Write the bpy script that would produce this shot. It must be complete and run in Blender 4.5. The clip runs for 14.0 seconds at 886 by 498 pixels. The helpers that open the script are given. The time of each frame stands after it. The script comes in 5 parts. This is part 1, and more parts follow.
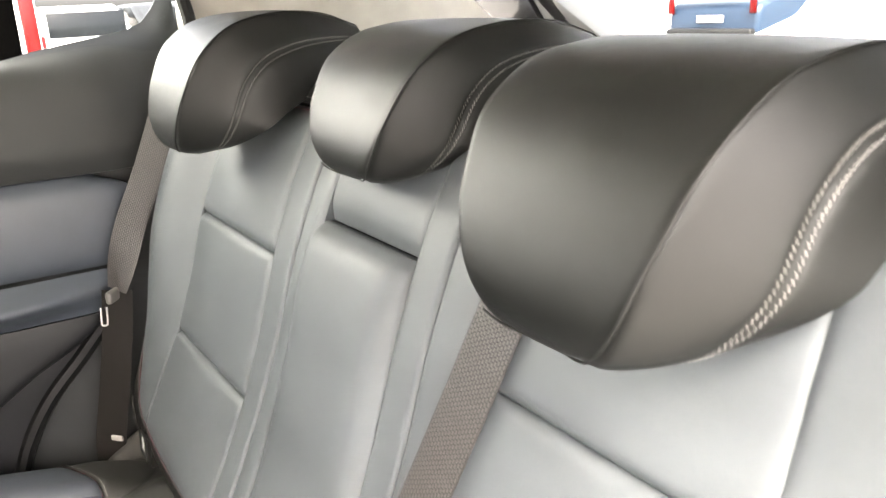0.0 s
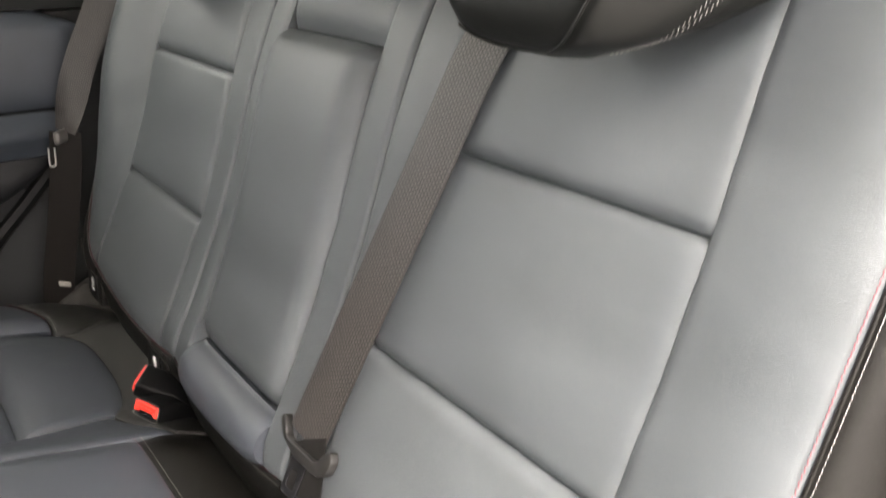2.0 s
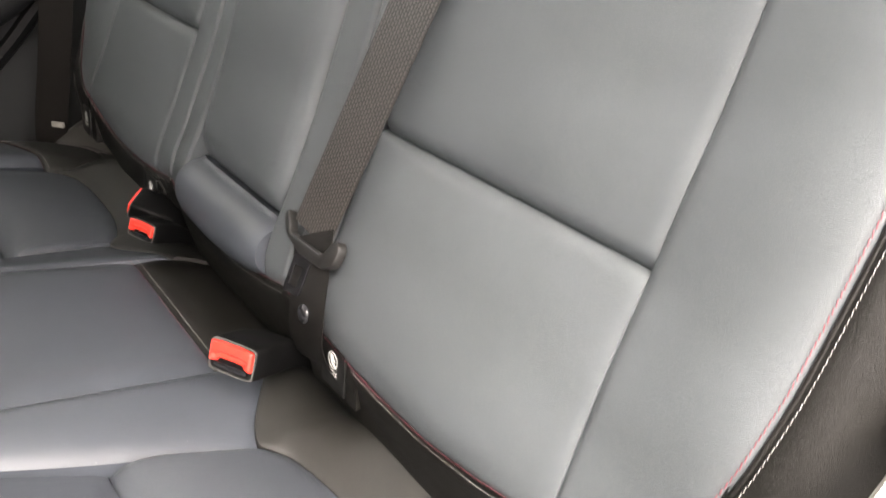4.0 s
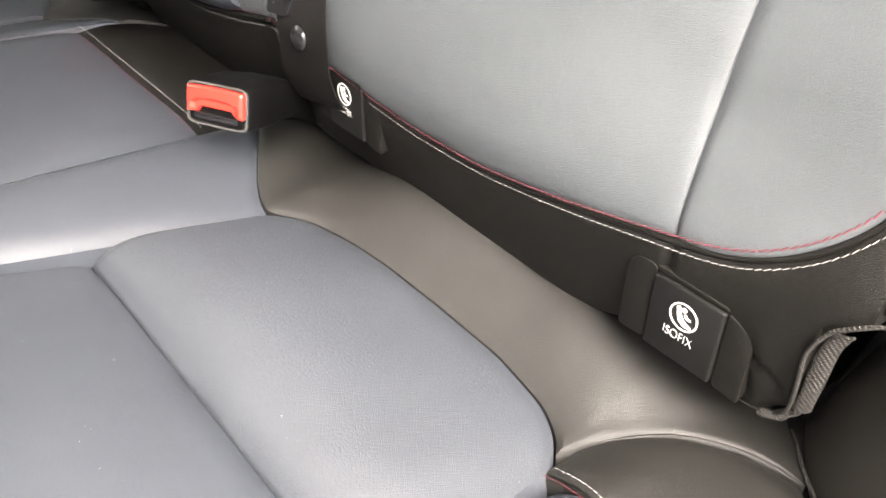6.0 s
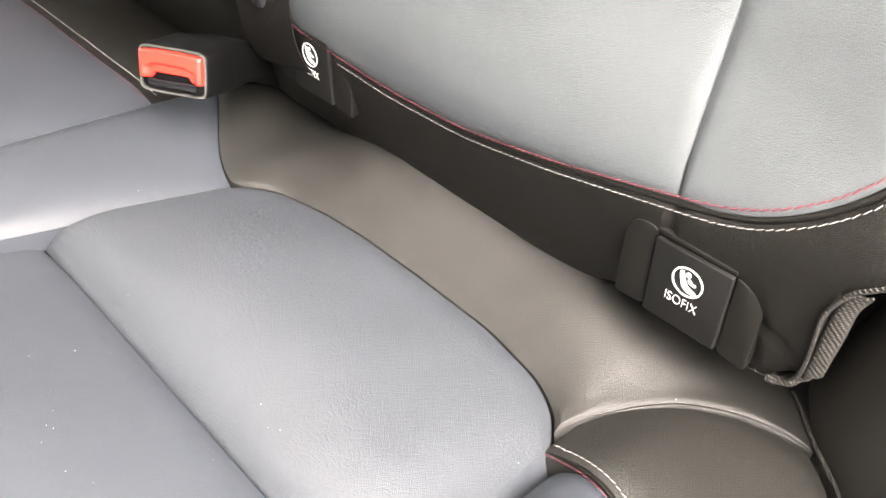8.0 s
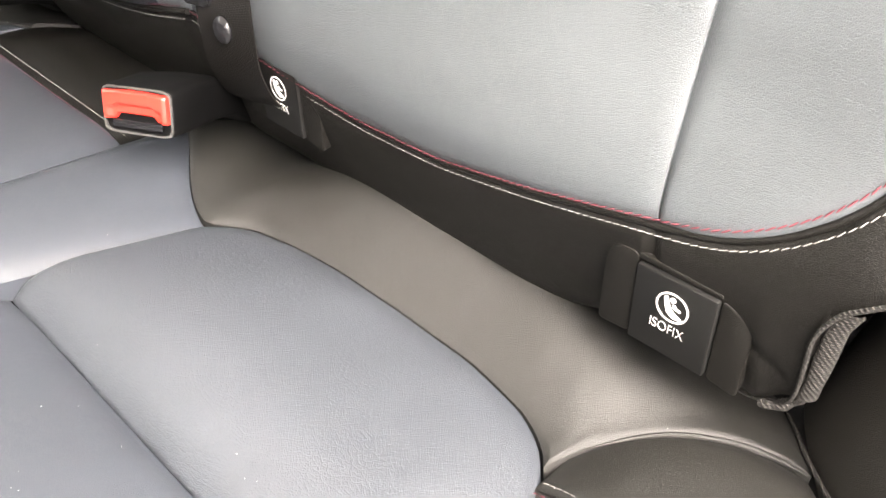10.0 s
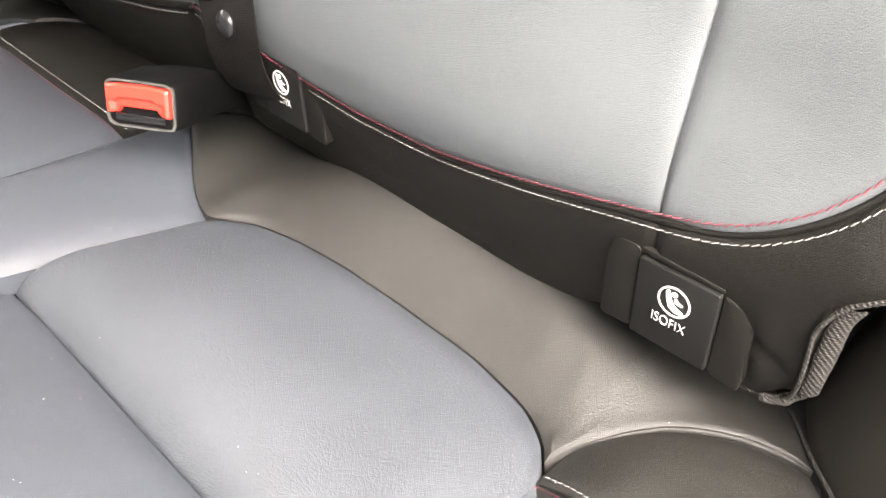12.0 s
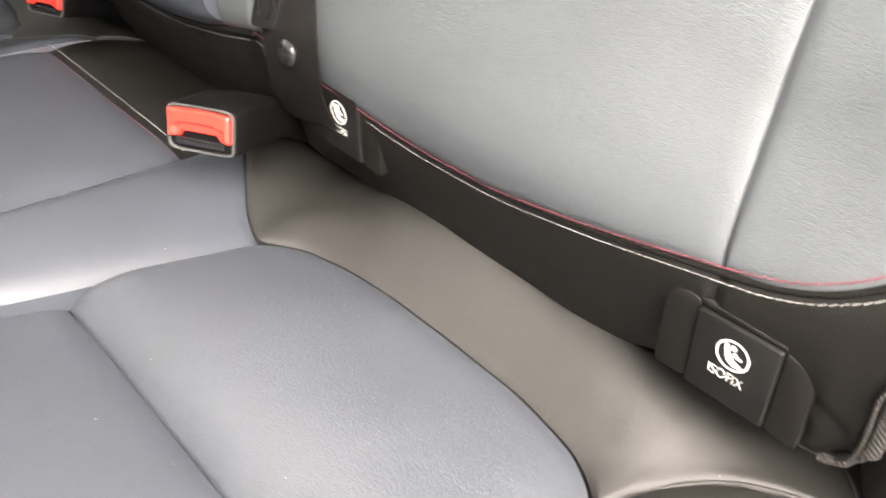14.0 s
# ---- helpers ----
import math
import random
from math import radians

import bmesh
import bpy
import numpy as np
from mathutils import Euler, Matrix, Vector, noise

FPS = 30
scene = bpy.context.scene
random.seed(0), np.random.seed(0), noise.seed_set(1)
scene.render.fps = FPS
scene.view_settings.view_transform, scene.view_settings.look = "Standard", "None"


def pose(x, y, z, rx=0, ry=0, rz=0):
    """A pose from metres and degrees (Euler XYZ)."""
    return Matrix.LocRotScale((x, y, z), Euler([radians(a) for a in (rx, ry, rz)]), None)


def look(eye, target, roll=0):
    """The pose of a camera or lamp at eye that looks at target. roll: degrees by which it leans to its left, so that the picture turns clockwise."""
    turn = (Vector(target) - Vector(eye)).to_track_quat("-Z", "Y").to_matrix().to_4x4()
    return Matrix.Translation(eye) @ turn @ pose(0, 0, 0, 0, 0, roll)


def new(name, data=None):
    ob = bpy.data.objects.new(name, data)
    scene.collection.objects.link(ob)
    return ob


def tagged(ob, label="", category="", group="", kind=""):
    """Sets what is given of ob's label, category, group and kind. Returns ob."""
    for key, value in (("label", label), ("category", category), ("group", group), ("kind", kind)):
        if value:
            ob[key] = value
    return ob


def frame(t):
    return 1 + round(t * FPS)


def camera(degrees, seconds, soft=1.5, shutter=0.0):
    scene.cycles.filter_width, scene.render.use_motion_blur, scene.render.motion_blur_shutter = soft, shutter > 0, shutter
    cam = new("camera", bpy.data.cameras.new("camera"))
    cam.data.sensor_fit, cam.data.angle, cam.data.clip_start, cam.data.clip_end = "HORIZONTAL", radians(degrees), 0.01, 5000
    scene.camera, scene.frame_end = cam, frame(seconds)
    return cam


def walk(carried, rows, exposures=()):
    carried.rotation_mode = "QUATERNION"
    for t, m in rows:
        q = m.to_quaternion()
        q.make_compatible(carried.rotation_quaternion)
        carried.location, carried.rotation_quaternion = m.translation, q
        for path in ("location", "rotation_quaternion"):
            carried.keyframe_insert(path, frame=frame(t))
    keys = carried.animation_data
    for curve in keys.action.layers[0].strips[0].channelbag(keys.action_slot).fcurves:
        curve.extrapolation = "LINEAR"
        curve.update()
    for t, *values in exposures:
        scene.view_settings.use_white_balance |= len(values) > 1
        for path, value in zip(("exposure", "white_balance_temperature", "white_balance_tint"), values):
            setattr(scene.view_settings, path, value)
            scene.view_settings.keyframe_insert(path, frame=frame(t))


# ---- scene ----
cam = camera(56.0, 14.0, shutter=0.5)
PATH = [
    (0, (0.217, -0.204, 1.344), (-1.411, 0.797, 0.756), -2.8),
    (0.5, (0.263, -0.23, 1.321), (-1.355, 0.805, 0.765), -2.6),
    (1, (0.265, -0.257, 1.286), (-1.321, 0.811, 0.698), -2.2),
    (1.5, (0.265, -0.256, 1.262), (-1.285, 0.824, 0.607), -1.4),
    (2, (0.26, -0.262, 1.221), (-1.25, 0.831, 0.495), 0.3),
    (2.2, (0.255, -0.262, 1.201), (-1.243, 0.832, 0.454), 1.0),
    (4.3, (0.24, -0.26, 1.075), (-1.195, 0.771, 0.138), 1.6),
    (4.5, (0.241, -0.262, 1.06), (-1.178, 0.764, 0.093), 1.8),
    (5, (0.238, -0.269, 1.023), (-1.115, 0.706, -0.08), 1.2),
    (5.5, (0.197, -0.254, 0.993), (-1.091, 0.62, -0.262), -3.1),
    (6, (0.148, -0.246, 0.976), (-1.07, 0.675, -0.316), -4.2),
    (6.5, (0.129, -0.24, 0.971), (-1.006, 0.698, -0.383), -4.1),
    (7, (0.127, -0.244, 0.968), (-0.981, 0.697, -0.405), -3.4),
    (9.5, (0.118, -0.229, 0.957), (-1.005, 0.747, -0.38), -5.9),
    (10, (0.119, -0.227, 0.957), (-1.003, 0.762, -0.37), -6.0),
    (10.5, (0.119, -0.226, 0.957), (-1.019, 0.763, -0.356), -6.1),
    (11, (0.118, -0.226, 0.957), (-1.013, 0.765, -0.361), -6.1),
    (11.5, (0.118, -0.226, 0.958), (-1.012, 0.765, -0.362), -6.2),
    (12, (0.12, -0.227, 0.956), (-1.005, 0.752, -0.377), -6.1),
    (12.5, (0.12, -0.227, 0.955), (-1.001, 0.755, -0.379), -5.8),
    (13, (0.12, -0.225, 0.956), (-1.004, 0.751, -0.38), -6.0),
    (13.5, (0.118, -0.227, 0.957), (-1.008, 0.761, -0.368), -5.5),
    (14, (0.109, -0.23, 0.963), (-1.089, 0.716, -0.329), -5.4),
]
walk(cam, [(t, look(eye, target, roll)) for t, eye, target, roll in PATH], [(t, stops, 7070 + 150 * max(0, 1 - t / 2), 13.9 - 1.4 * max(0, 1 - t / 4)) for t, stops in ((0, 4.58), (0.5, 4.24), (1, 3.82), (2, 3.27), (4.5, 3.14), (5.0, 3.26), (5.5, 3.40), (6.5, 3.66), (13, 3.72), (14, 3.62))])


# ---------- light ----------
SUN_UP, SUN_ROT = 53.0, 110.0
world = bpy.data.worlds.new("world")
scene.world = world
world.use_nodes = True
wn = world.node_tree
sky = wn.nodes.new("ShaderNodeTexSky")
sky.sky_type, sky.sun_disc = "NISHITA", False
sky.sun_elevation, sky.sun_rotation = radians(SUN_UP), radians(SUN_ROT)
sky.air_density, sky.dust_density, sky.ozone_density = 0.7, 6.0, 1.0
wn.nodes["Background"].inputs["Strength"].default_value = 0.15
pale = wn.nodes.new("ShaderNodeHueSaturation")
pale.inputs["Saturation"].default_value = 0.35
wn.links.new(sky.outputs["Color"], pale.inputs["Color"])
wn.links.new(pale.outputs["Color"], wn.nodes["Background"].inputs["Color"])
sun = new("sun", bpy.data.lights.new("sun", "SUN"))
sun.data.energy, sun.data.angle, sun.data.color = 0.95, radians(32), (1.0, 0.96, 0.9)
sun_way = Vector((math.sin(radians(SUN_ROT)) * math.cos(radians(SUN_UP)), math.cos(radians(SUN_ROT)) * math.cos(radians(SUN_UP)), math.sin(radians(SUN_UP))))
sun.matrix_world = look(sun_way * 20, (0, 0, 0))


far_glow = new("window_light", bpy.data.lights.new("window_light", "AREA"))
far_glow.data.shape, far_glow.data.size, far_glow.data.size_y, far_glow.data.energy = "RECTANGLE", 0.90, 0.12, 0.66
far_glow.data.color = (0.97, 1.0, 0.94)
far_glow.matrix_world = look((-1.195, -0.32, 1.442), (-0.60, 0.26, 1.20))


# ---------- materials ----------
def material(name, colour, rough=0.5, metal=0.0, spec=0.5):
    m = bpy.data.materials.new(name)
    m.use_nodes = True
    b = m.node_tree.nodes["Principled BSDF"]
    b.inputs["Base Color"].default_value = (*colour, 1)
    b.inputs["Roughness"].default_value = rough
    b.inputs["Metallic"].default_value = metal
    b.inputs["Specular IOR Level"].default_value = spec
    return m, m.node_tree, b


def node(tree, kind, links=None, **values):
    n = tree.nodes.new(kind)
    for key, value in values.items():
        n.inputs[key].default_value = value
    for key, source in (links or {}).items():
        tree.links.new(source, n.inputs[key])
    return n


def coords(tree, scale=(1, 1, 1)):
    c = tree.nodes.new("ShaderNodeTexCoord")
    m = node(tree, "ShaderNodeMapping", {"Vector": c.outputs["Object"]})
    m.inputs["Scale"].default_value = scale
    return m.outputs["Vector"]


def ramp(tree, source, stops):
    r = tree.nodes.new("ShaderNodeValToRGB")
    while len(r.color_ramp.elements) < len(stops):
        r.color_ramp.elements.new(0.5)
    for e, (at, c) in zip(r.color_ramp.elements, stops):
        e.position, e.color = at, (*c, 1) if len(c) == 3 else c
    tree.links.new(source, r.inputs["Fac"])
    return r.outputs["Color"]


def leather(name, colour, rough, grain=1.0, crease=1.0, tint=0.12, spec=0.5, crinkle=0.0):
    """Coated seat leather: fine pebble grain, longer stretch creases, worn patches in the gloss."""
    m, t, b = material(name, colour, rough, 0, spec)
    at = coords(t)
    warp = node(t, "ShaderNodeTexNoise", {"Vector": at}, Scale=60.0, Detail=2.0)
    bent = node(t, "ShaderNodeVectorMath", {0: at})
    bent.operation = "ADD"
    shift = node(t, "ShaderNodeVectorMath", {0: warp.outputs["Color"]})
    shift.operation = "SCALE"
    shift.inputs["Scale"].default_value = 0.004
    t.links.new(shift.outputs["Vector"], bent.inputs[1])
    cells = node(t, "ShaderNodeTexVoronoi", {"Vector": bent.outputs["Vector"]}, Scale=1150.0)
    cells.feature = "DISTANCE_TO_EDGE"
    pebble = ramp(t, cells.outputs["Distance"], [(0.0, (0, 0, 0)), (0.22, (1, 1, 1))])
    long_at = coords(t, (1.0, 1.0, 2.2))
    folds = node(t, "ShaderNodeTexVoronoi", {"Vector": bent.outputs["Vector"]}, Scale=470.0)
    folds.feature = "DISTANCE_TO_EDGE"
    wrinkle = ramp(t, folds.outputs["Distance"], [(0.0, (0, 0, 0)), (0.10, (1, 1, 1))])
    patch_noise = node(t, "ShaderNodeTexNoise", {"Vector": long_at}, Scale=9.0, Detail=4.0, Roughness=0.55)
    patches = ramp(t, patch_noise.outputs["Fac"], [(0.38, (0, 0, 0)), (0.66, (1, 1, 1))])
    some = node(t, "ShaderNodeMath", {0: patches})
    some.operation = "MULTIPLY"
    some.inputs[1].default_value = 0.00014 * crease
    b1 = node(t, "ShaderNodeBump", {"Height": pebble}, Strength=0.48 * grain, Distance=0.00016)
    b2 = node(t, "ShaderNodeBump", {"Height": wrinkle, "Distance": some.outputs[0], "Normal": b1.outputs["Normal"]}, Strength=0.7)
    soft_noise = node(t, "ShaderNodeTexNoise", {"Vector": at}, Scale=26.0, Detail=3.0)
    b3 = node(t, "ShaderNodeBump", {"Height": soft_noise.outputs["Fac"], "Normal": b2.outputs["Normal"]}, Strength=0.16, Distance=0.0025)
    out = b3.outputs["Normal"]
    if crinkle:
        c = t.nodes.new("ShaderNodeTexCoord")
        turned = node(t, "ShaderNodeMapping", {"Vector": c.outputs["Object"]})
        turned.inputs["Rotation"].default_value = (0, 0, radians(-50))
        turned.inputs["Scale"].default_value = (0.45, 1.0, 1.0)
        jog = node(t, "ShaderNodeVectorMath", {0: turned.outputs["Vector"], 1: shift.outputs["Vector"]})
        jog.operation = "ADD"
        net = node(t, "ShaderNodeTexVoronoi", {"Vector": jog.outputs["Vector"]}, Scale=400.0)
        net.feature = "DISTANCE_TO_EDGE"
        line = ramp(t, net.outputs["Distance"], [(0.0, (0, 0, 0)), (0.13, (1, 1, 1))])
        worn = node(t, "ShaderNodeTexNoise", {"Vector": at}, Scale=13.0, Detail=2.0)
        where = ramp(t, worn.outputs["Fac"], [(0.35, (0.3, 0.3, 0.3)), (0.65, (1, 1, 1))])
        deep = node(t, "ShaderNodeMath", {0: where})
        deep.operation = "MULTIPLY"
        deep.inputs[1].default_value = 0.00018 * crinkle
        out = node(t, "ShaderNodeBump", {"Height": line, "Distance": deep.outputs[0], "Normal": out}, Strength=0.8).outputs["Normal"]
    t.links.new(out, b.inputs["Normal"])
    lo, hi = [c * (1 - tint) for c in colour], [c * (1 + tint) for c in colour]
    t.links.new(ramp(t, patch_noise.outputs["Fac"], [(0.3, lo), (0.7, hi)]), b.inputs["Base Color"])
    g = ramp(t, patch_noise.outputs["Fac"], [(0.25, (rough - 0.05,) * 3), (0.75, (rough + 0.06,) * 3)])
    t.links.new(g, b.inputs["Roughness"])
    return m


def plastic(name, colour, rough=0.5, bump=0.3, scale=900.0, spec=0.5):
    m, t, b = material(name, colour, rough, 0.0, spec)
    at = coords(t)
    n = node(t, "ShaderNodeTexNoise", {"Vector": at}, Scale=scale, Detail=2.0)
    n2 = node(t, "ShaderNodeTexNoise", {"Vector": at}, Scale=14.0, Detail=4.0)
    bp = node(t, "ShaderNodeBump", {"Height": n.outputs["Fac"]}, Strength=bump, Distance=0.0003)
    t.links.new(bp.outputs["Normal"], b.inputs["Normal"])
    t.links.new(ramp(t, n2.outputs["Fac"], [(0.3, [c * 0.88 for c in colour]), (0.7, [c * 1.12 for c in colour])]), b.inputs["Base Color"])
    t.links.new(ramp(t, n2.outputs["Fac"], [(0.3, (rough - 0.05,) * 3), (0.7, (rough + 0.05,) * 3)]), b.inputs["Roughness"])
    return m


def webbing(name, dark, light, size=1.0, spec=0.4):
    """Woven belt: rows of short diagonal floats along the band."""
    m, t, b = material(name, light, 0.5, 0.0, spec)
    c = t.nodes.new("ShaderNodeTexCoord")
    mp = node(t, "ShaderNodeMapping", {"Vector": c.outputs["UV"]})
    mp.inputs["Rotation"].default_value = (0, 0, radians(90))
    br = node(t, "ShaderNodeTexBrick", {"Vector": mp.outputs["Vector"]}, Scale=1.0)
    br.inputs["Brick Width"].default_value = 0.0052 * size
    br.inputs["Row Height"].default_value = 0.0035 * size
    br.inputs["Mortar Size"].default_value = 0.0010 * size
    br.inputs["Mortar Smooth"].default_value = 0.6
    br.inputs["Color1"].default_value = (*light, 1)
    br.inputs["Color2"].default_value = (*[v * 0.8 for v in light], 1)
    br.inputs["Mortar"].default_value = (*dark, 1)
    t.links.new(br.outputs["Color"], b.inputs["Base Color"])
    inv = node(t, "ShaderNodeMath", {1: br.outputs["Fac"]})
    inv.operation = "SUBTRACT"
    inv.inputs[0].default_value = 1.0
    bp = node(t, "ShaderNodeBump", {"Height": inv.outputs[0]}, Strength=0.8, Distance=0.0006)
    t.links.new(bp.outputs["Normal"], b.inputs["Normal"])
    return m


def cloth(name, dark, light):
    """Coarse twill: two crossing sets of ribs."""
    m, t, b = material(name, light, 0.8, 0.0, 0.3)
    at = coords(t)
    w1 = node(t, "ShaderNodeTexWave", {"Vector": at}, Scale=210.0, Distortion=1.0)
    w1.bands_direction = "DIAGONAL"
    w2 = node(t, "ShaderNodeTexWave", {"Vector": at}, Scale=260.0, Distortion=1.0)
    w2.bands_direction = "Z"
    both = node(t, "ShaderNodeMath", {0: w1.outputs["Fac"], 1: w2.outputs["Fac"]})
    both.operation = "MULTIPLY"
    t.links.new(ramp(t, both.outputs[0], [(0.1, dark), (0.6, light)]), b.inputs["Base Color"])
    bp = node(t, "ShaderNodeBump", {"Height": both.outputs[0]}, Strength=0.8, Distance=0.0006)
    t.links.new(bp.outputs["Normal"], b.inputs["Normal"])
    return m


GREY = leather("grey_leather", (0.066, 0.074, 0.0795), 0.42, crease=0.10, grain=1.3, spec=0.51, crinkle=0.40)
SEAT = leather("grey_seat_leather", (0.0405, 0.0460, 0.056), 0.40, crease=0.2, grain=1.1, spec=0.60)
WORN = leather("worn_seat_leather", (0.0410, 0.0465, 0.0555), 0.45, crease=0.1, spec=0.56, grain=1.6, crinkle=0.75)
BLACK = leather("black_leather", (0.0056, 0.0052, 0.0044), 0.45, grain=1.4, crease=0.1, spec=0.21)
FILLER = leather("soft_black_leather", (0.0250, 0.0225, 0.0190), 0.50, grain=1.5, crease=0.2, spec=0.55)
# Same leather as BLACK, made shinier and paler where it is brightly lit.
BORDER = leather("glossy_black_leather", (0.0066, 0.0062, 0.0049), 0.52, grain=1.6, crease=0.05, spec=0.66)
HEAD = leather("black_headrest_leather", (0.0038, 0.0042, 0.0037), 0.46, grain=0.6, crease=0.1, spec=0.31)
# Base colour pushed near black so seat cores in the gaps read as shade.
FOAM = plastic("near_black", (0.0025, 0.0025, 0.0025), 0.9, 0.6, 1500, spec=0.05)
BLACK_PLASTIC = plastic("black_plastic", (0.0065, 0.0065, 0.0062), 0.50, 0.1, spec=0.2)
GLOSS_BLACK = plastic("gloss_black", (0.010, 0.010, 0.011), 0.2, 0.05)
TRIM_DARK = plastic("dark_trim", (0.0215, 0.0225, 0.0225), 0.6, 0.5, 700, spec=0.35)
TRIM_LOW = plastic("black_door_trim", (0.0095, 0.0098, 0.0110), 0.6, 0.5, 700, spec=0.3)
HOUSING = plastic("buckle_black", (0.0022, 0.0022, 0.0023), 0.55, 0.1, spec=0.12)
TRIM_BLUE = plastic("blue_grey_trim", (0.040, 0.047, 0.058), 0.5, 0.4, 700)
TRIM_LIGHT = plastic("light_trim", (0.34, 0.325, 0.29), 0.6, 0.3, 700)
TONGUE_GREY = plastic("tongue_grey", (0.10, 0.095, 0.088), 0.5, 0.2)
TAIL_GREY = plastic("tailgate_grey", (0.16, 0.16, 0.155), 0.45, 0.2, 700)
TONGUE_DARK = plastic("tongue_dark", (0.014, 0.0135, 0.013), 0.36, 0.15)
PARTITION_BLACK = plastic("partition_black", (0.010, 0.010, 0.011), 0.8, 0.8, 900, spec=0.2)
RUBBER = plastic("rubber", (0.005, 0.005, 0.005), 0.6, 0.2, spec=0.2)
RED = plastic("red_button", (0.76, 0.038, 0.026), 0.35, 0.08)
CHROME = material("steel", (0.55, 0.54, 0.52), 0.33, 1.0)[0]
THREAD_WHITE = plastic("white_thread", (0.31, 0.305, 0.285), 0.6, 0.5, 3000)
THREAD_GREY = plastic("grey_thread", (0.24, 0.236, 0.225), 0.7, 0.5, 3000)
THREAD_RED = plastic("red_thread", (0.120, 0.021, 0.032), 0.7, 0.5, 3000)
PRINT_WHITE = plastic("white_print", (0.58, 0.58, 0.56), 0.5, 0.05)
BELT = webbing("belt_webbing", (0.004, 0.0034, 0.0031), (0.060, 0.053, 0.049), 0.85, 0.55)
# Lower stretches of the same belts: darker copies of BELT, shade in the colour.
BELT_SHADED = webbing("shaded_belt_webbing", (0.008, 0.0068, 0.006), (0.0140, 0.0118, 0.0102), 0.5, 0.12)
BELT_DEEP_SHADE = webbing("deep_shade_belt_webbing", (0.003, 0.003, 0.003), (0.0085, 0.0072, 0.0062), 0.4, 0.15)
EDGE_CLOTH = cloth("edge_cloth", (0.010, 0.0095, 0.009), (0.040, 0.0365, 0.032))
DUST = plastic("dust", (0.6, 0.6, 0.58), 0.8, 0.1)


# ---------- building blocks ----------
def part(name, bm, mat, parent=None, label="", smooth=35.0):
    """Links a bmesh as one mesh object, under a thing or a part."""
    me = bpy.data.meshes.new(name)
    bmesh.ops.recalc_face_normals(bm, faces=bm.faces) if len(bm.faces) < 4000 else None
    bm.to_mesh(me)
    bm.free()
    me.materials.append(mat)
    me.polygons.foreach_set("use_smooth", [True] * len(me.polygons))
    me.set_sharp_from_angle(angle=radians(smooth))
    ob = new(name, me)
    if parent:
        ob.parent = parent
    if label:
        ob["label"] = label
    return ob


def thing(name, at, label, category, group="", kind=""):
    ob = new(name)
    ob.empty_display_size = 0.05
    ob.location = at
    return tagged(ob, label, category, group, kind)


def adopt(parent, *obs):
    """Hangs finished meshes, built in world places, under a thing that stands elsewhere."""
    for ob in obs:
        ob.parent = parent
        ob.matrix_parent_inverse = Matrix.Translation(-Vector(parent.location))
    return obs[0] if obs else None


def smoothed(points, step=0.004, wide=5):
    """A smooth function through points of (at, value)."""
    xs, ys = zip(*sorted(points))
    grid = np.arange(xs[0] - 0.2, xs[-1] + 0.2, step)
    v = np.interp(grid, xs, ys)
    lo, hi = (ys[1] - ys[0]) / (xs[1] - xs[0]), (ys[-1] - ys[-2]) / (xs[-1] - xs[-2])
    v = np.where(grid < xs[0], ys[0] + lo * (grid - xs[0]), np.where(grid > xs[-1], ys[-1] + hi * (grid - xs[-1]), v))
    k = np.exp(-np.linspace(-2, 2, 4 * wide + 1) ** 2)
    v = np.convolve(np.pad(v, 2 * wide, mode="reflect", reflect_type="odd"), k / k.sum(), "valid")
    return lambda x: float(np.interp(x, grid, v))


def step01(a, b, x):
    t = min(1, max(0, (x - a) / (b - a)))
    return t * t * (3 - 2 * t)


def spaced(n):
    """0 to 1, closer near both ends."""
    t = np.linspace(0, 1, n)
    return 0.35 * t + 0.65 * (0.5 - 0.5 * np.cos(np.pi * t))


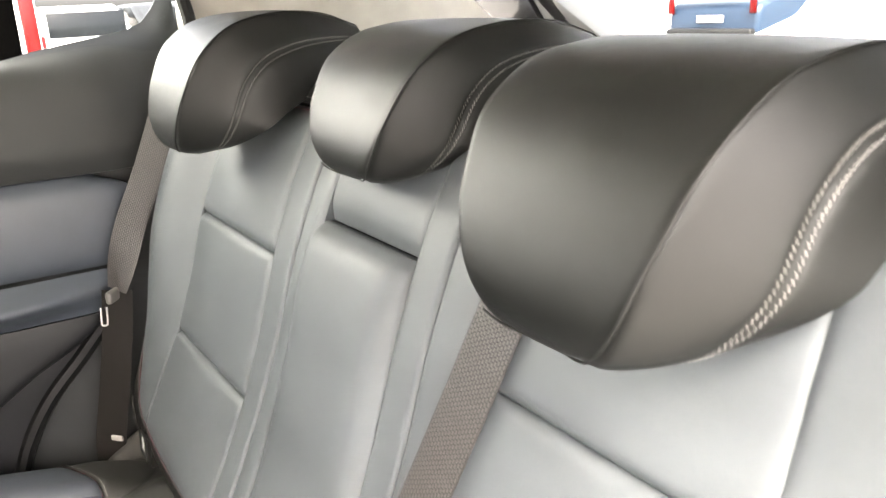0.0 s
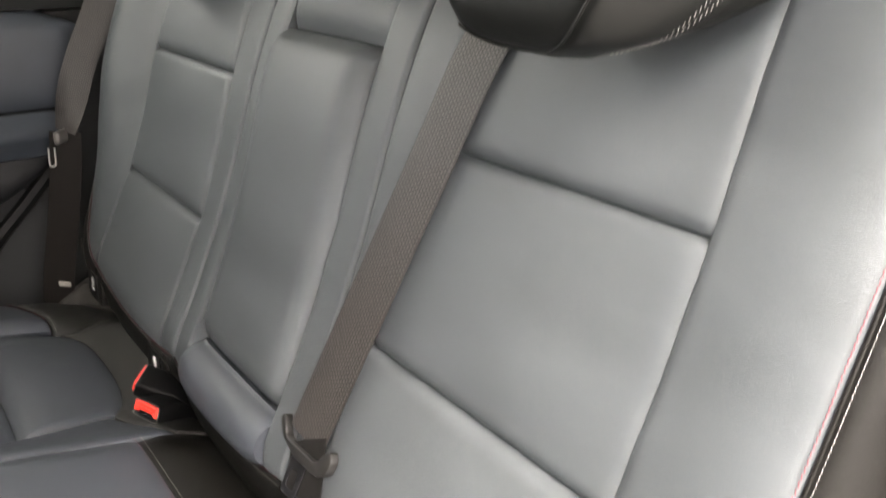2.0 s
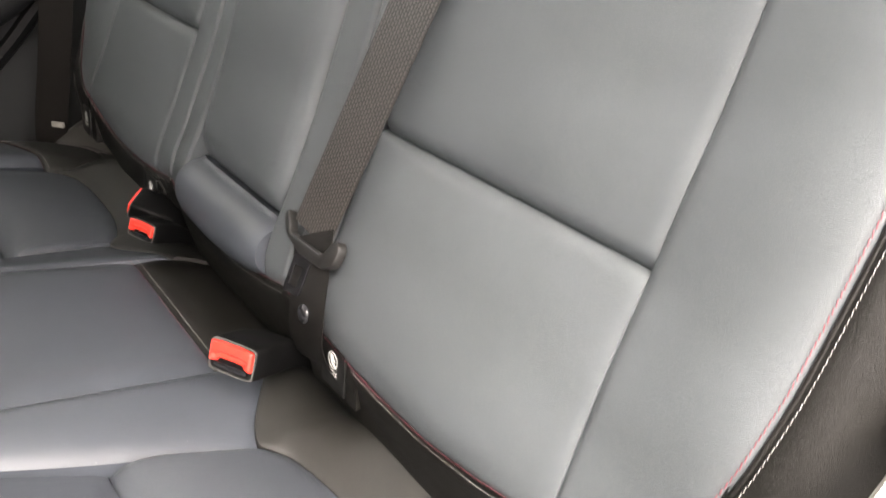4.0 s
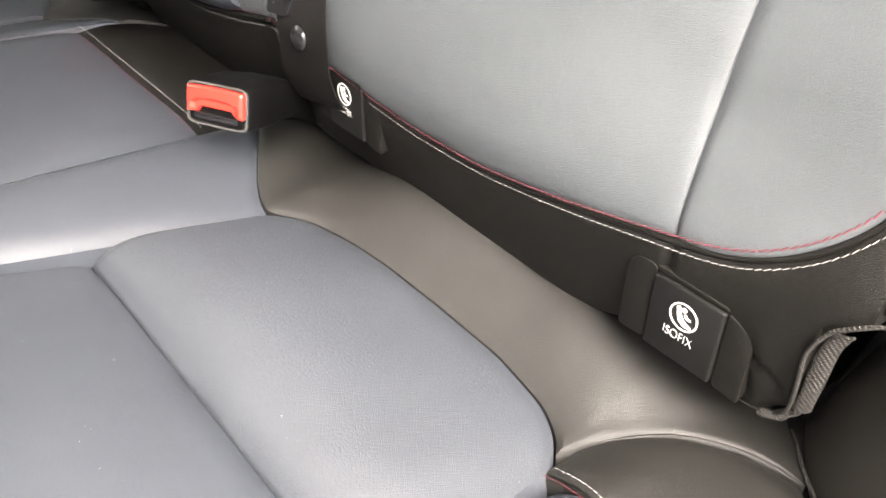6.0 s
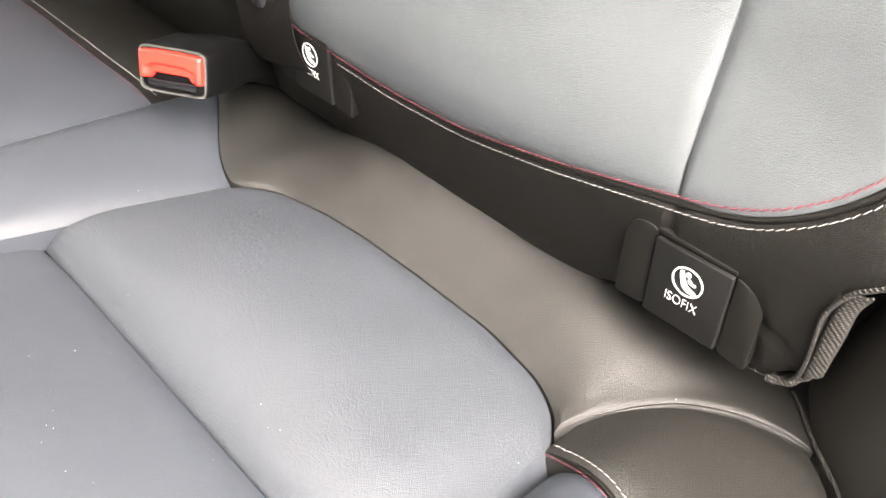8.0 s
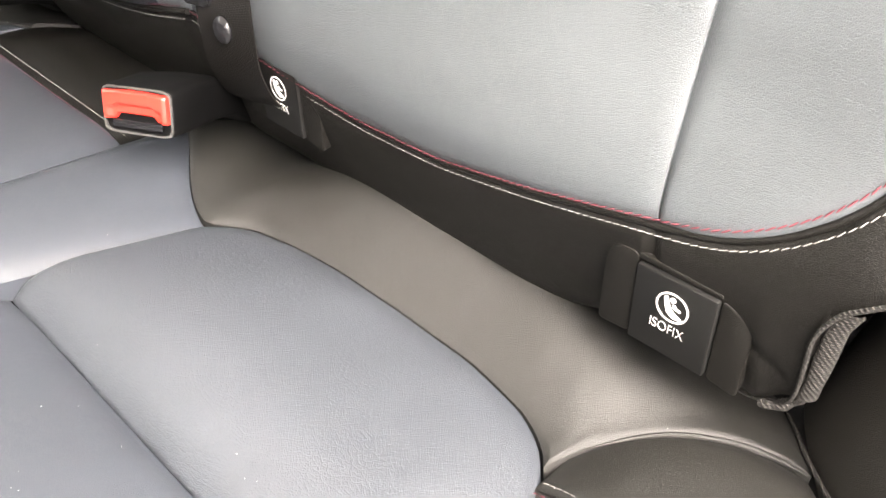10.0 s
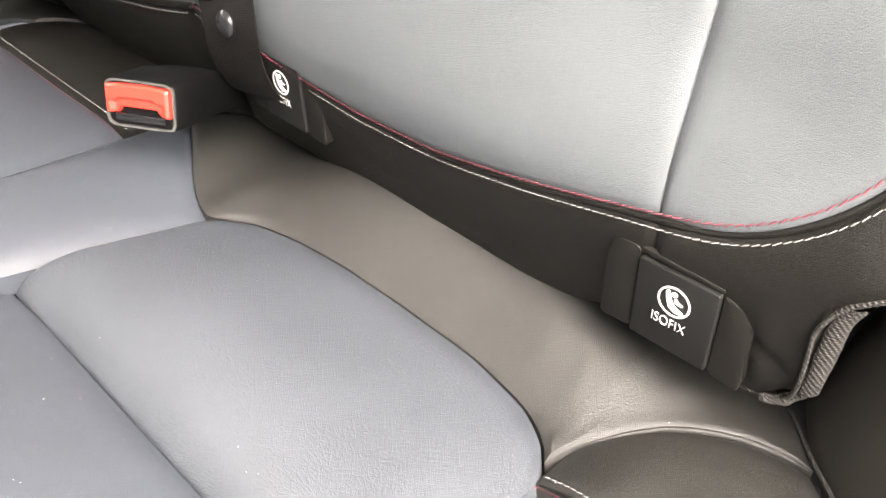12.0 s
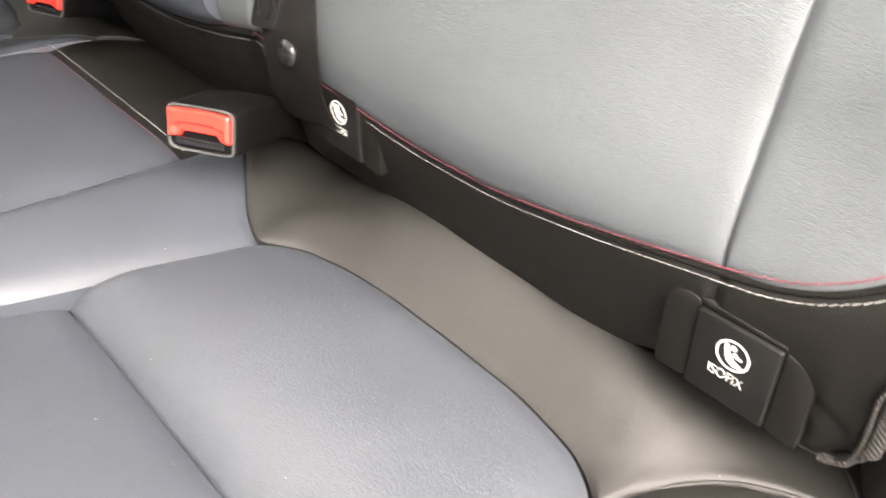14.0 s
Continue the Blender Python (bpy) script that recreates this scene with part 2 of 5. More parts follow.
def patch(name, dom, surf, mat, parent, nu=40, nv=40, bulge=0.0, edges=(0.006,) * 4, reach=0.012, thick=0.03, size=(0.2, 0.2), label="", wave=None, mirror=None):
    """An upholstered piece: a pillowed grid over a surface, dipping into its seams (left, right, low, high), with side walls and a back."""
    us, vs = spaced(nu), spaced(nv)
    verts, back = [], []
    for v in vs:
        for u in us:
            a, b = dom(u, v)
            d = (u * size[0], (1 - u) * size[0], v * size[1], (1 - v) * size[1])
            off = bulge * (1 - (2 * u - 1) ** 2) * (1 - (2 * v - 1) ** 2)
            off -= sum(e * math.exp(-((k / reach) ** 1.25)) for e, k, reach in zip(edges, d, reach if isinstance(reach, tuple) else (reach,) * 4))
            if wave:
                off += wave(a, b, u, v)
            p, n = surf(a, b)
            verts.append(p + n * off)
            back.append(p - n * thick)
    if mirror is not None:
        verts = [Vector((mirror - p.x, p.y, p.z)) for p in verts]
        back = [Vector((mirror - p.x, p.y, p.z)) for p in back]
    k = len(verts)
    at = lambda i, j: j * nu + i
    faces = [(at(i, j), at(i + 1, j), at(i + 1, j + 1), at(i, j + 1)) for j in range(nv - 1) for i in range(nu - 1)]
    faces += [tuple(k + q for q in reversed(f)) for f in faces]
    rim = [at(i, 0) for i in range(nu)] + [at(nu - 1, j) for j in range(1, nv)] + [at(i, nv - 1) for i in range(nu - 2, -1, -1)] + [at(0, j) for j in range(nv - 2, 0, -1)]
    faces += [(rim[q], rim[q - 1], k + rim[q - 1], k + rim[q]) for q in range(len(rim))]
    if mirror is not None:
        faces = [tuple(reversed(f)) for f in faces]
    me = bpy.data.meshes.new(name)
    me.from_pydata([tuple(p) for p in verts + back], [], faces)
    me.materials.append(mat)
    me.polygons.foreach_set("use_smooth", [True] * len(me.polygons))
    me.set_sharp_from_angle(angle=radians(50))
    ob = new(name, me)
    adopt(parent, ob)
    if label:
        ob["label"] = label
    return ob


def sweep_data(points, radius, sides=8, taper=None):
    verts, faces = [], []
    pts = [Vector(p) for p in points]
    s = None
    for i, p in enumerate(pts):
        way = (pts[min(i + 1, len(pts) - 1)] - pts[max(i - 1, 0)]).normalized()
        if s is None:
            s = way.cross(Vector((0, 0, 1)) if abs(way.z) < 0.9 else Vector((1, 0, 0)))
        s = (s - way * s.dot(way)).normalized()
        q = s.cross(way)
        r = radius * (taper(i / (len(pts) - 1)) if taper else 1)
        verts += [p + (s * math.cos(a) + q * math.sin(a)) * r for a in (2 * math.pi * n / sides for n in range(sides))]
    for i in range(len(pts) - 1):
        for n in range(sides):
            m = (n + 1) % sides
            faces.append((i * sides + n, i * sides + m, (i + 1) * sides + m, (i + 1) * sides + n))
    faces += [tuple(reversed(range(sides))), tuple(len(verts) - sides + n for n in range(sides))]
    return verts, faces


def raw(name, verts, faces, mat, parent=None, label="", smooth=40.0):
    me = bpy.data.meshes.new(name)
    me.from_pydata([tuple(v) for v in verts], [], faces)
    me.materials.append(mat)
    me.polygons.foreach_set("use_smooth", [True] * len(me.polygons))
    me.set_sharp_from_angle(angle=radians(smooth))
    ob = new(name, me)
    if parent:
        adopt(parent, ob)
    if label:
        ob["label"] = label
    return ob


def tube(name, points, radius, mat, parent=None, label="", sides=8, taper=None):
    return raw(name, *sweep_data(points, radius, sides, taper), mat, parent, label)


def stitches(name, points, normal, mat, parent, pitch=0.0046, length=0.0035, r=0.00026, lean=9.0, label=""):
    """A row of thread stitches along a line."""
    pts = [Vector(p) for p in points]
    run = [0.0]
    for a, b in zip(pts, pts[1:]):
        run.append(run[-1] + (b - a).length)
    verts, faces = [], []
    rng = random.Random(len(pts) * 7 + int(run[-1] * 1000))

    def on(s):
        i = max(0, min(len(pts) - 2, int(np.searchsorted(run, s)) - 1))
        f = (s - run[i]) / max(1e-9, run[i + 1] - run[i])
        return pts[i].lerp(pts[i + 1], f)

    s = pitch / 2
    while s < run[-1] - pitch / 2:
        c, way = on(s), (on(s + 0.001) - on(s - 0.001)).normalized()
        n = Vector(normal(c))
        side = n.cross(way).normalized()
        way = (way + side * math.tan(radians(lean + rng.uniform(-4, 4)))).normalized()
        side = n.cross(way).normalized()
        k = len(verts)
        L = length * rng.uniform(0.92, 1.06)
        for f, w, h in ((-0.5, 0.45, -0.7), (-0.28, 1.0, 0.35), (0.28, 1.0, 0.35), (0.5, 0.45, -0.7)):
            q = c + way * L * f + n * r * h
            verts += [q + side * r * w, q + n * r * w, q - side * r * w, q - n * r * w]
        for a in range(3):
            for b in range(4):
                d = (b + 1) % 4
                faces.append((k + a * 4 + b, k + a * 4 + d, k + a * 4 + 4 + d, k + a * 4 + 4 + b))
        faces += [(k + 3, k + 2, k + 1, k), (k + 12, k + 13, k + 14, k + 15)]
        s += pitch
    ob = raw(name, verts, faces, mat, parent, label, 60)
    return tagged(ob, kind="stuff")


def ribbon(name, points, across, width, mat, parent=None, label="", thick=0.0014, nu=9, curl=0.0):
    """A woven band along points; across: the sideways way at each point, or one for all."""
    pts = [Vector(p) for p in points]
    ways = [Vector(a).normalized() for a in (across if isinstance(across, list) else [across] * len(pts))]
    wide = width if isinstance(width, list) else [width] * len(pts)
    verts, uv, run = [], [], 0.0
    for i, p in enumerate(pts):
        if i:
            run += (p - pts[i - 1]).length
        way = (pts[min(i + 1, len(pts) - 1)] - pts[max(i - 1, 0)]).normalized()
        s = (ways[i] - way * ways[i].dot(way)).normalized()
        n = s.cross(way)
        for side in (1, -1):
            for j in range(nu):
                u = j / (nu - 1) - 0.5
                rim = 0.55 if j in (0, nu - 1) else 1.0
                verts.append(p + s * wide[i] * u + n * (side * thick * 0.5 * rim + curl * (0.25 - u * u)))
                uv.append((u * wide[i], run))
    k, faces = 2 * nu, []
    for i in range(len(pts) - 1):
        for j in range(nu - 1):
            a = i * k + j
            faces.append((a, a + 1, a + k + 1, a + k))
            a += nu
            faces.append((a + 1, a, a + k, a + k + 1))
        for a, b in ((i * k, i * k + nu), (i * k + 2 * nu - 1, i * k + nu - 1)):
            faces.append((a, a + k, b + k, b))
    for i in (0, len(pts) - 1):
        faces += [(i * k + j, i * k + nu + j, i * k + nu + j + 1, i * k + j + 1) for j in range(nu - 1)]
    ob = raw(name, verts, faces, mat, parent, label, 60)
    layer = ob.data.uv_layers.new(name="UVMap")
    for loop in ob.data.loops:
        layer.data[loop.index].uv = uv[loop.vertex_index]
    return ob


def block(size, bevel=0.002, segs=3, at=None):
    """A bevelled box as a bmesh."""
    bm = bmesh.new()
    bmesh.ops.create_cube(bm, size=1)
    bmesh.ops.scale(bm, vec=size, verts=bm.verts)
    if bevel:
        bmesh.ops.bevel(bm, geom=bm.edges[:], offset=bevel, segments=segs, affect="EDGES", profile=0.5)
    if at is not None:
        bmesh.ops.transform(bm, matrix=at, verts=bm.verts)
    return bm


def outline_solid(points, depth, at, bevel=0.0, segs=2):
    """A flat outline (in its own x, y) made solid towards its own -z, then set in place."""
    bm = bmesh.new()
    f = bm.faces.new([bm.verts.new((x, y, 0)) for x, y in points])
    ext = bmesh.ops.extrude_face_region(bm, geom=[f])
    bmesh.ops.translate(bm, vec=(0, 0, -depth), verts=[v for v in ext["geom"] if isinstance(v, bmesh.types.BMVert)])
    bmesh.ops.recalc_face_normals(bm, faces=bm.faces)
    if bevel:
        edges = [e for e in bm.edges if all(abs(v.co.z) < 1e-6 for v in e.verts)]
        bmesh.ops.bevel(bm, geom=edges, offset=bevel, segments=segs, affect="EDGES", profile=0.5)
    bmesh.ops.transform(bm, matrix=at, verts=bm.verts)
    return bm


def curve_points(points, n=60):
    """Catmull-Rom through the points."""
    P = [Vector(p) for p in points]
    P = [2 * P[0] - P[1]] + P + [2 * P[-1] - P[-2]]
    out = []
    for q in np.linspace(0, len(P) - 3, n):
        i = min(int(q), len(P) - 4)
        t = q - i
        a, b, c, d = P[i : i + 4]
        out.append(0.5 * (2 * b + (c - a) * t + (2 * a - 5 * b + 4 * c - d) * t * t + (3 * b - a - 3 * c + d) * t**3))
    return out


# ---------- rear seat: shapes ----------
MIR = -0.985  # the seat is alike on both sides: a place x shows again at MIR - x
SPLIT = -0.346
back_y = smoothed([(0.58, 0.034), (0.63, 0.016), (0.68, 0.001), (0.72, -0.007), (0.748, -0.009), (0.80, 0.018), (0.885, 0.058), (0.97, 0.091), (1.055, 0.118), (1.14, 0.153), (1.225, 0.20), (1.27, 0.235)])
low_edge = smoothed([(-0.40, 0.742), (-0.346, 0.736), (-0.30, 0.728), (-0.253, 0.722), (-0.19, 0.7165), (-0.13, 0.7185), (-0.07, 0.7295), (-0.042, 0.7360), (-0.027, 0.7392), (-0.013, 0.7426), (0.0, 0.7447), (0.008, 0.7464), (0.0194, 0.7496), (0.0296, 0.7541), (0.0388, 0.7594), (0.0472, 0.7652), (0.0548, 0.7719), (0.0643, 0.7824), (0.0735, 0.800), (0.080, 0.83), (0.084, 0.87)], step=0.002, wide=4)
mid_edge = smoothed([(-0.66, 0.742), (-0.638, 0.735), (-0.60, 0.718), (-0.564, 0.709), (-0.51, 0.706), (-0.457, 0.711), (-0.40, 0.722), (-0.347, 0.735), (-0.32, 0.741)], step=0.002, wide=4)
outer_x = smoothed([(0.739, -0.03), (0.7426, -0.013), (0.7447, 0.0), (0.7464, 0.008), (0.7496, 0.0194), (0.7541, 0.0296), (0.7594, 0.0388), (0.7652, 0.0472), (0.7719, 0.0548), (0.7824, 0.0643), (0.80, 0.0735), (0.83, 0.083), (0.87, 0.088), (0.95, 0.091), (1.05, 0.094), (1.12, 0.094), (1.17, 0.087), (1.20, 0.074), (1.222, 0.050), (1.24, 0.02)], step=0.002, wide=3)
seam_x = smoothed([(0.70, -0.006), (0.75, -0.0075), (0.80, -0.0125), (0.83, -0.0142), (0.906, -0.0150), (1.0, -0.0112), (1.053, -0.0090), (1.085, -0.0105), (1.11, -0.0120), (1.145, -0.0155), (1.187, -0.0200), (1.23, -0.0235)])
inner_x = lambda z: -0.300 + 0.014 * step01(0.8, 1.2, z)


def back_at(x, z):
    """A place on the backrest's front, by x and height."""
    roll = -0.0108 * math.exp(-(((x - 0.068) / 0.052) ** 2)) * step01(0.74, 0.86, z) * (1 - 0.4 * step01(1.12, 1.22, z))
    return back_y(z) + roll


def back_surf(x, z):
    e = 0.002
    gx, gz = (back_at(x + e, z) - back_at(x - e, z)) / (2 * e), (back_at(x, z + e) - back_at(x, z - e)) / (2 * e)
    return Vector((x, back_at(x, z), z)), Vector((gx, -1, gz)).normalized()


def back_normal(p):
    return back_surf(p[0], p[2])[1]


def quad(L, R, B, T):
    """A piece between two sides (by height) and two ends (by x)."""

    def dom(u, v):
        x = L(0.9) + (R(0.9) - L(0.9)) * u
        z = B(x) + (T(x) - B(x)) * v
        x = L(z) + (R(z) - L(z)) * u
        z = B(x) + (T(x) - B(x)) * v
        return L(z) + (R(z) - L(z)) * u, z

    return dom


K = lambda c: (lambda q: c)


def flip(points, far):
    return [Vector((MIR - p[0], p[1], p[2])) for p in points] if far else [Vector(p) for p in points]


def flip_n(far):
    def n(p):
        q = back_normal((MIR - p[0], p[1], p[2]) if far else p)
        return Vector((-q.x, q.y, q.z)) if far else q

    return n


def on_back(line, off=0.0005):
    out = []
    for x, z in line:
        p, n = back_surf(x, z)
        out.append(p + n * off)
    return out


def pucker(x, z, u, v):
    """Small pulls in the cover next to its seams."""
    d = min(u, 1 - u) * 0.28
    return 0.00018 * math.exp(-d / 0.02) * math.sin(z * 190 + 3 * math.sin(z * 37)) + 0.0004 * noise.noise((x * 14, z * 14, 3.1))


def even(line, n):
    """The same line in n even steps, with its kinks eased."""
    p = np.array(line)
    run = np.r_[0, np.cumsum(np.hypot(*np.diff(p, axis=0).T))]
    p = np.stack([np.interp(np.linspace(0, run[-1], n), run, p[:, k]) for k in (0, 1)], 1)
    for _ in range(12):
        p[1:-1] = 0.25 * p[:-2] + 0.5 * p[1:-1] + 0.25 * p[2:]
    return [tuple(q) for q in p]


def beside(line, d):
    """The line moved sideways by d, to its left."""
    p = np.array(line)
    t = np.gradient(p, axis=0)
    t /= np.hypot(*t.T)[:, None]
    return [tuple(q) for q in p + d * np.stack([-t[:, 1], t[:, 0]], 1)]


# ---------- rear seat: outer backrests ----------
bench = thing("rear_bench_seat", (-0.4925, -0.1, 0.30), "three-seat car bench in grey and black leather, contrast stitching", "car seat")


def outer_backrest(far):
    m = MIR if far else None
    core = bmesh.new()
    rows = []
    for z in np.linspace(0.64, 1.20, 15):
        y = back_y(z)
        w = 0.085 if z > 0.72 else 0.045
        row = [(x, y + d, z) for x, d in ((SPLIT + 0.004, 0.028), (w, 0.028), (w + 0.004, 0.06), (w, 0.12), (SPLIT + 0.004, 0.12))]
        rows.append([core.verts.new(((MIR - a) if far else a, b, c)) for a, b, c in row])
    for a, b in zip(rows, rows[1:]):
        for i in range(5):
            core.faces.new((a[i], a[(i + 1) % 5], b[(i + 1) % 5], b[i]))
    core.faces.new(rows[0])
    core.faces.new(list(reversed(rows[-1])))
    root = adopt(bench, part("outer_backrest", core, FOAM, label="grey leather backrest with black skirt and contrast stitching"))
    kw = dict(parent=root, mirror=m)
    patch("upper_panel", quad(inner_x, seam_x, K(1.056), K(1.222)), back_surf, GREY, nu=44, nv=30, bulge=0.003, edges=(0.009, 0.0022, 0.0075, 0.012), size=(0.28, 0.166), reach=(0.006, 0.004, 0.0045, 0.010), wave=pucker, **kw)
    patch("middle_panel", quad(inner_x, seam_x, K(0.886), K(1.0555)), back_surf, GREY, nu=44, nv=34, bulge=0.0045, edges=(0.009, 0.0022, 0.0075, 0.007), size=(0.285, 0.17), reach=(0.006, 0.005, 0.0045, 0.004), wave=pucker, **kw)
    patch("lower_panel", quad(inner_x, seam_x, low_edge, K(0.8855)), back_surf, GREY, nu=44, nv=34, bulge=0.0055, edges=(0.005, 0.0014, 0.0025, 0.007), size=(0.29, 0.16), reach=(0.004, 0.0032, 0.0030, 0.004), wave=pucker, **kw)
    patch("inner_strip", quad(K(SPLIT + 0.001), inner_x, low_edge, K(1.222)), back_surf, GREY, nu=20, nv=50, bulge=0.0005, edges=(0.004, 0.0025, 0.004, 0.012), size=(0.045, 0.49), reach=(0.0018, 0.0022, 0.004, 0.006), wave=pucker, **kw)

    def bol(u, v):
        z = 0.7440 + (1.222 - 0.7440) * v
        return seam_x(z) + (max(outer_x(z), seam_x(z) + 0.004) - seam_x(z)) * u, z

    def fuller(x, z, u, v):
        return pucker(x, z, u, v) + (0.030 * step01(0.0, 0.7, u) * step01(0.80, 1.02, z) * (1 - 0.5 * step01(1.12, 1.222, z)) if far else 0.0)

    patch("side_bolster", bol, back_surf, GREY, nu=30, nv=80, bulge=0.003, edges=(0.0030, 0.004, 0.003, 0.006), size=(0.09, 0.47), reach=(0.004, 0.004, 0.004, 0.008), wave=fuller, **kw)

    # black skirt below the grey cover
    def skirt_low(x):
        return 0.640 + 0.031 * step01(-0.09, -0.02, x) + 0.014 * step01(0.04, 0.0585, x) + 0.055 * step01(0.0575, 0.0628, x) + 0.012 * step01(0.062, 0.078, x)

    def skirt_wave(x, z, u, v):
        w = 0.0016 * noise.noise((x * 18, z * 26, 7.7)) * step01(0.002, 0.03, low_edge(x) - z) + 0.002 * math.exp(-(((x - 0.043) / 0.006) ** 2)) * step01(0.74, 0.70, z)
        w -= 0.0024 * math.exp(-(((x + 0.0065) / 0.0022) ** 2)) * step01(0.712, 0.728, z)
        w -= 0.0022 * math.exp(-(((z - 0.712 + 0.9 * (x - 0.038)) / 0.0035) ** 2)) * step01(0.034, 0.038, x) * step01(0.058, 0.048, x)
        return w

    patch("skirt", quad(K(SPLIT + 0.001), K(0.078), skirt_low, lambda x: low_edge(x) - 0.0005), back_surf, BLACK, nu=210, nv=34, bulge=0.003, edges=(0.004, 0.001, 0.002, 0.0020), size=(0.42, 0.10), reach=(0.006, 0.006, 0.006, 0.0030), thick=0.02, wave=skirt_wave, label="black leather skirt", **kw)

    # black side, wrapping backwards
    def side(u, v):
        return u, 0.757 + (1.225 - 0.757) * v

    def side_surf(u, z):
        xs = max(outer_x(z), 0.0775) if z < 1.16 else outer_x(z)
        ps = back_surf(xs, z)[0]
        a = u * math.pi / 2
        wide, deep = 0.130 - xs + 0.01 * step01(1.0, 0.8, z), 0.13
        x = xs + wide * math.sin(a) ** 0.9
        y = ps.y + deep * (1 - math.cos(a)) ** 1.1
        n = Vector((math.sin(a), -math.cos(a), 0.25)).normalized()
        return Vector((x, y, z)), n

    patch("side_panel", side, side_surf, BLACK, nu=26, nv=50, edges=(0.001, 0.0, 0.006, 0.004), size=(0.15, 0.53), reach=0.008, thick=0.02, label="black leather side", **kw)

    # top roll over the frame
    def top(u, v):
        return SPLIT + 0.002 + (0.060 - SPLIT) * u, v

    def top_surf(x, v):
        a = v * math.pi * 0.55
        y0, z0 = back_y(1.222), 1.222
        drop = 0.02 * step01(0.0, 0.06, x)
        return Vector((x, y0 + 0.01 * v + 0.085 * (1 - math.cos(a)), z0 - drop + 0.046 * math.sin(a))), Vector((0, -math.cos(a), math.sin(a) + 0.2)).normalized()

    patch("top_roll", top, top_surf, BLACK, nu=40, nv=16, edges=(0.004, 0.006, 0.004, 0.0), size=(0.40, 0.09), reach=0.008, thick=0.015, label="black leather top roll", **kw)

    # seams: piping and two rows of thread
    nf = flip_n(far)
    line = [(x, low_edge(x)) for x in np.linspace(SPLIT + 0.004, 0.040, 120)] + [(outer_x(z), z) for z in np.linspace(0.7645, 1.222, 150)]
    line = even(line, 240)
    on_side = np.array([step01(-0.03, 0.02, x) for x, z in line])[:, None]
    up, down = beside(line, 0.0034 + 0.0004 * on_side), beside(line, -0.0034 - 0.0002 * on_side)
    tube("piping", flip(on_back(line, -0.0016), far), 0.0015, BLACK, root, sides=8)

    def wrapped(x, z, off):
        """A place beside the seam, on the skirt or round on the black side."""
        xs = max(outer_x(z), 0.0775) if z < 1.16 else outer_x(z)
        if z < 0.76 or x <= xs:
            return on_back([(x, z)], off)[0]
        wide = 0.130 - xs + 0.01 * step01(1.0, 0.8, z)
        a = math.asin(min(1, ((x - xs) / wide) ** (1 / 0.9)))
        p, n = side_surf(a / (math.pi / 2), z)
        return p + n * off

    stitches("red_stitching", flip(on_back(up, 0.0007), far), nf, THREAD_RED, root, pitch=0.0041, length=0.0041, r=0.00036, lean=13.0, label="dull red thread")
    stitches("white_stitching", flip([wrapped(x, z, 0.0002 if z > 0.77 else 0.0) for x, z in down], far), nf, THREAD_WHITE, root, pitch=0.0039, length=0.0036, r=0.00020, lean=9.0, label="white thread")
    edge = [(x, 1.2235) for x in np.linspace(0.052, SPLIT + 0.004, 90)]
    stitches("white_stitching", flip([p + Vector((0, 0.002, 0.006)) for p in on_back(edge, 0.001)], far), nf, THREAD_WHITE, root, label="white thread")
    stitches("red_stitching", flip(on_back([(x, 1.2165) for x, z in edge], -0.002), far), nf, THREAD_RED, root, pitch=0.0040, length=0.0031, r=0.00032, lean=26.0, label="dull red thread")
    thin = [(seam_x(z) - 0.0008, z) for z in np.linspace(0.757, 1.21, 100)]
    stitches("seam_thread", flip(on_back(thin, -0.0060), far), nf, FOAM, root, pitch=0.0042, length=0.0030, r=0.00024, lean=0)
    # folded cloth edge at the skirt's outer end
    hem = [(0.033, 0.6705), (0.039, 0.671), (0.050, 0.6755), (0.0565, 0.684), (0.0590, 0.693), (0.0600, 0.704), (0.0605, 0.717), (0.0610, 0.731), (0.0660, 0.744), (0.0725, 0.7505)]
    rim = [p + Vector((0, -0.0006, 0)) for p in curve_points(on_back(hem, 0.001) + [side_surf(u, 0.7565)[0] for u in (0.03, 0.08)], 90)]
    tube("cloth_edge", flip(rim, far), 0.0010, EDGE_CLOTH, root, "woven grey cloth edge", taper=lambda t: min(1, 0.15 + 3 * t, 0.3 + 6 * (1 - t)))
    out = Vector((0.78, 0.62, -0.05)).normalized()
    flap = curve_points([Vector((x, y, z)) + out * 0.0052 for x, y, z in ((0.0585, -0.002, 0.690), (0.0600, -0.003, 0.704), (0.0605, -0.003, 0.717), (0.0615, -0.002, 0.729), (0.0645, 0.0, 0.738))], 28)
    turn = [Vector((-out.x if far else out.x, out.y + 0.25 * math.sin(9 * q), out.z)) for q in np.linspace(0, 1, 28)]
    ribbon("folded_cloth", flip(flap, far), turn, 0.0080, EDGE_CLOTH, root, "woven grey cloth fold", thick=0.0016, nu=9, curl=0.006)
    tip = curve_points([(0.046, -0.001, 0.675), (0.053, 0.001, 0.677), (0.058, 0.003, 0.682), (0.0625, 0.004, 0.688), (0.065, 0.006, 0.694)], 20)
    tube("cloth_tuck", flip(tip, far), 0.0026, EDGE_CLOTH, root, "tucked woven cloth end", taper=lambda t: 0.3 + 0.7 * math.sin(math.pi * min(1, t + 0.15)) + 0.12 * math.sin(23 * t))
    return root


outer_backrest(False)
outer_backrest(True)


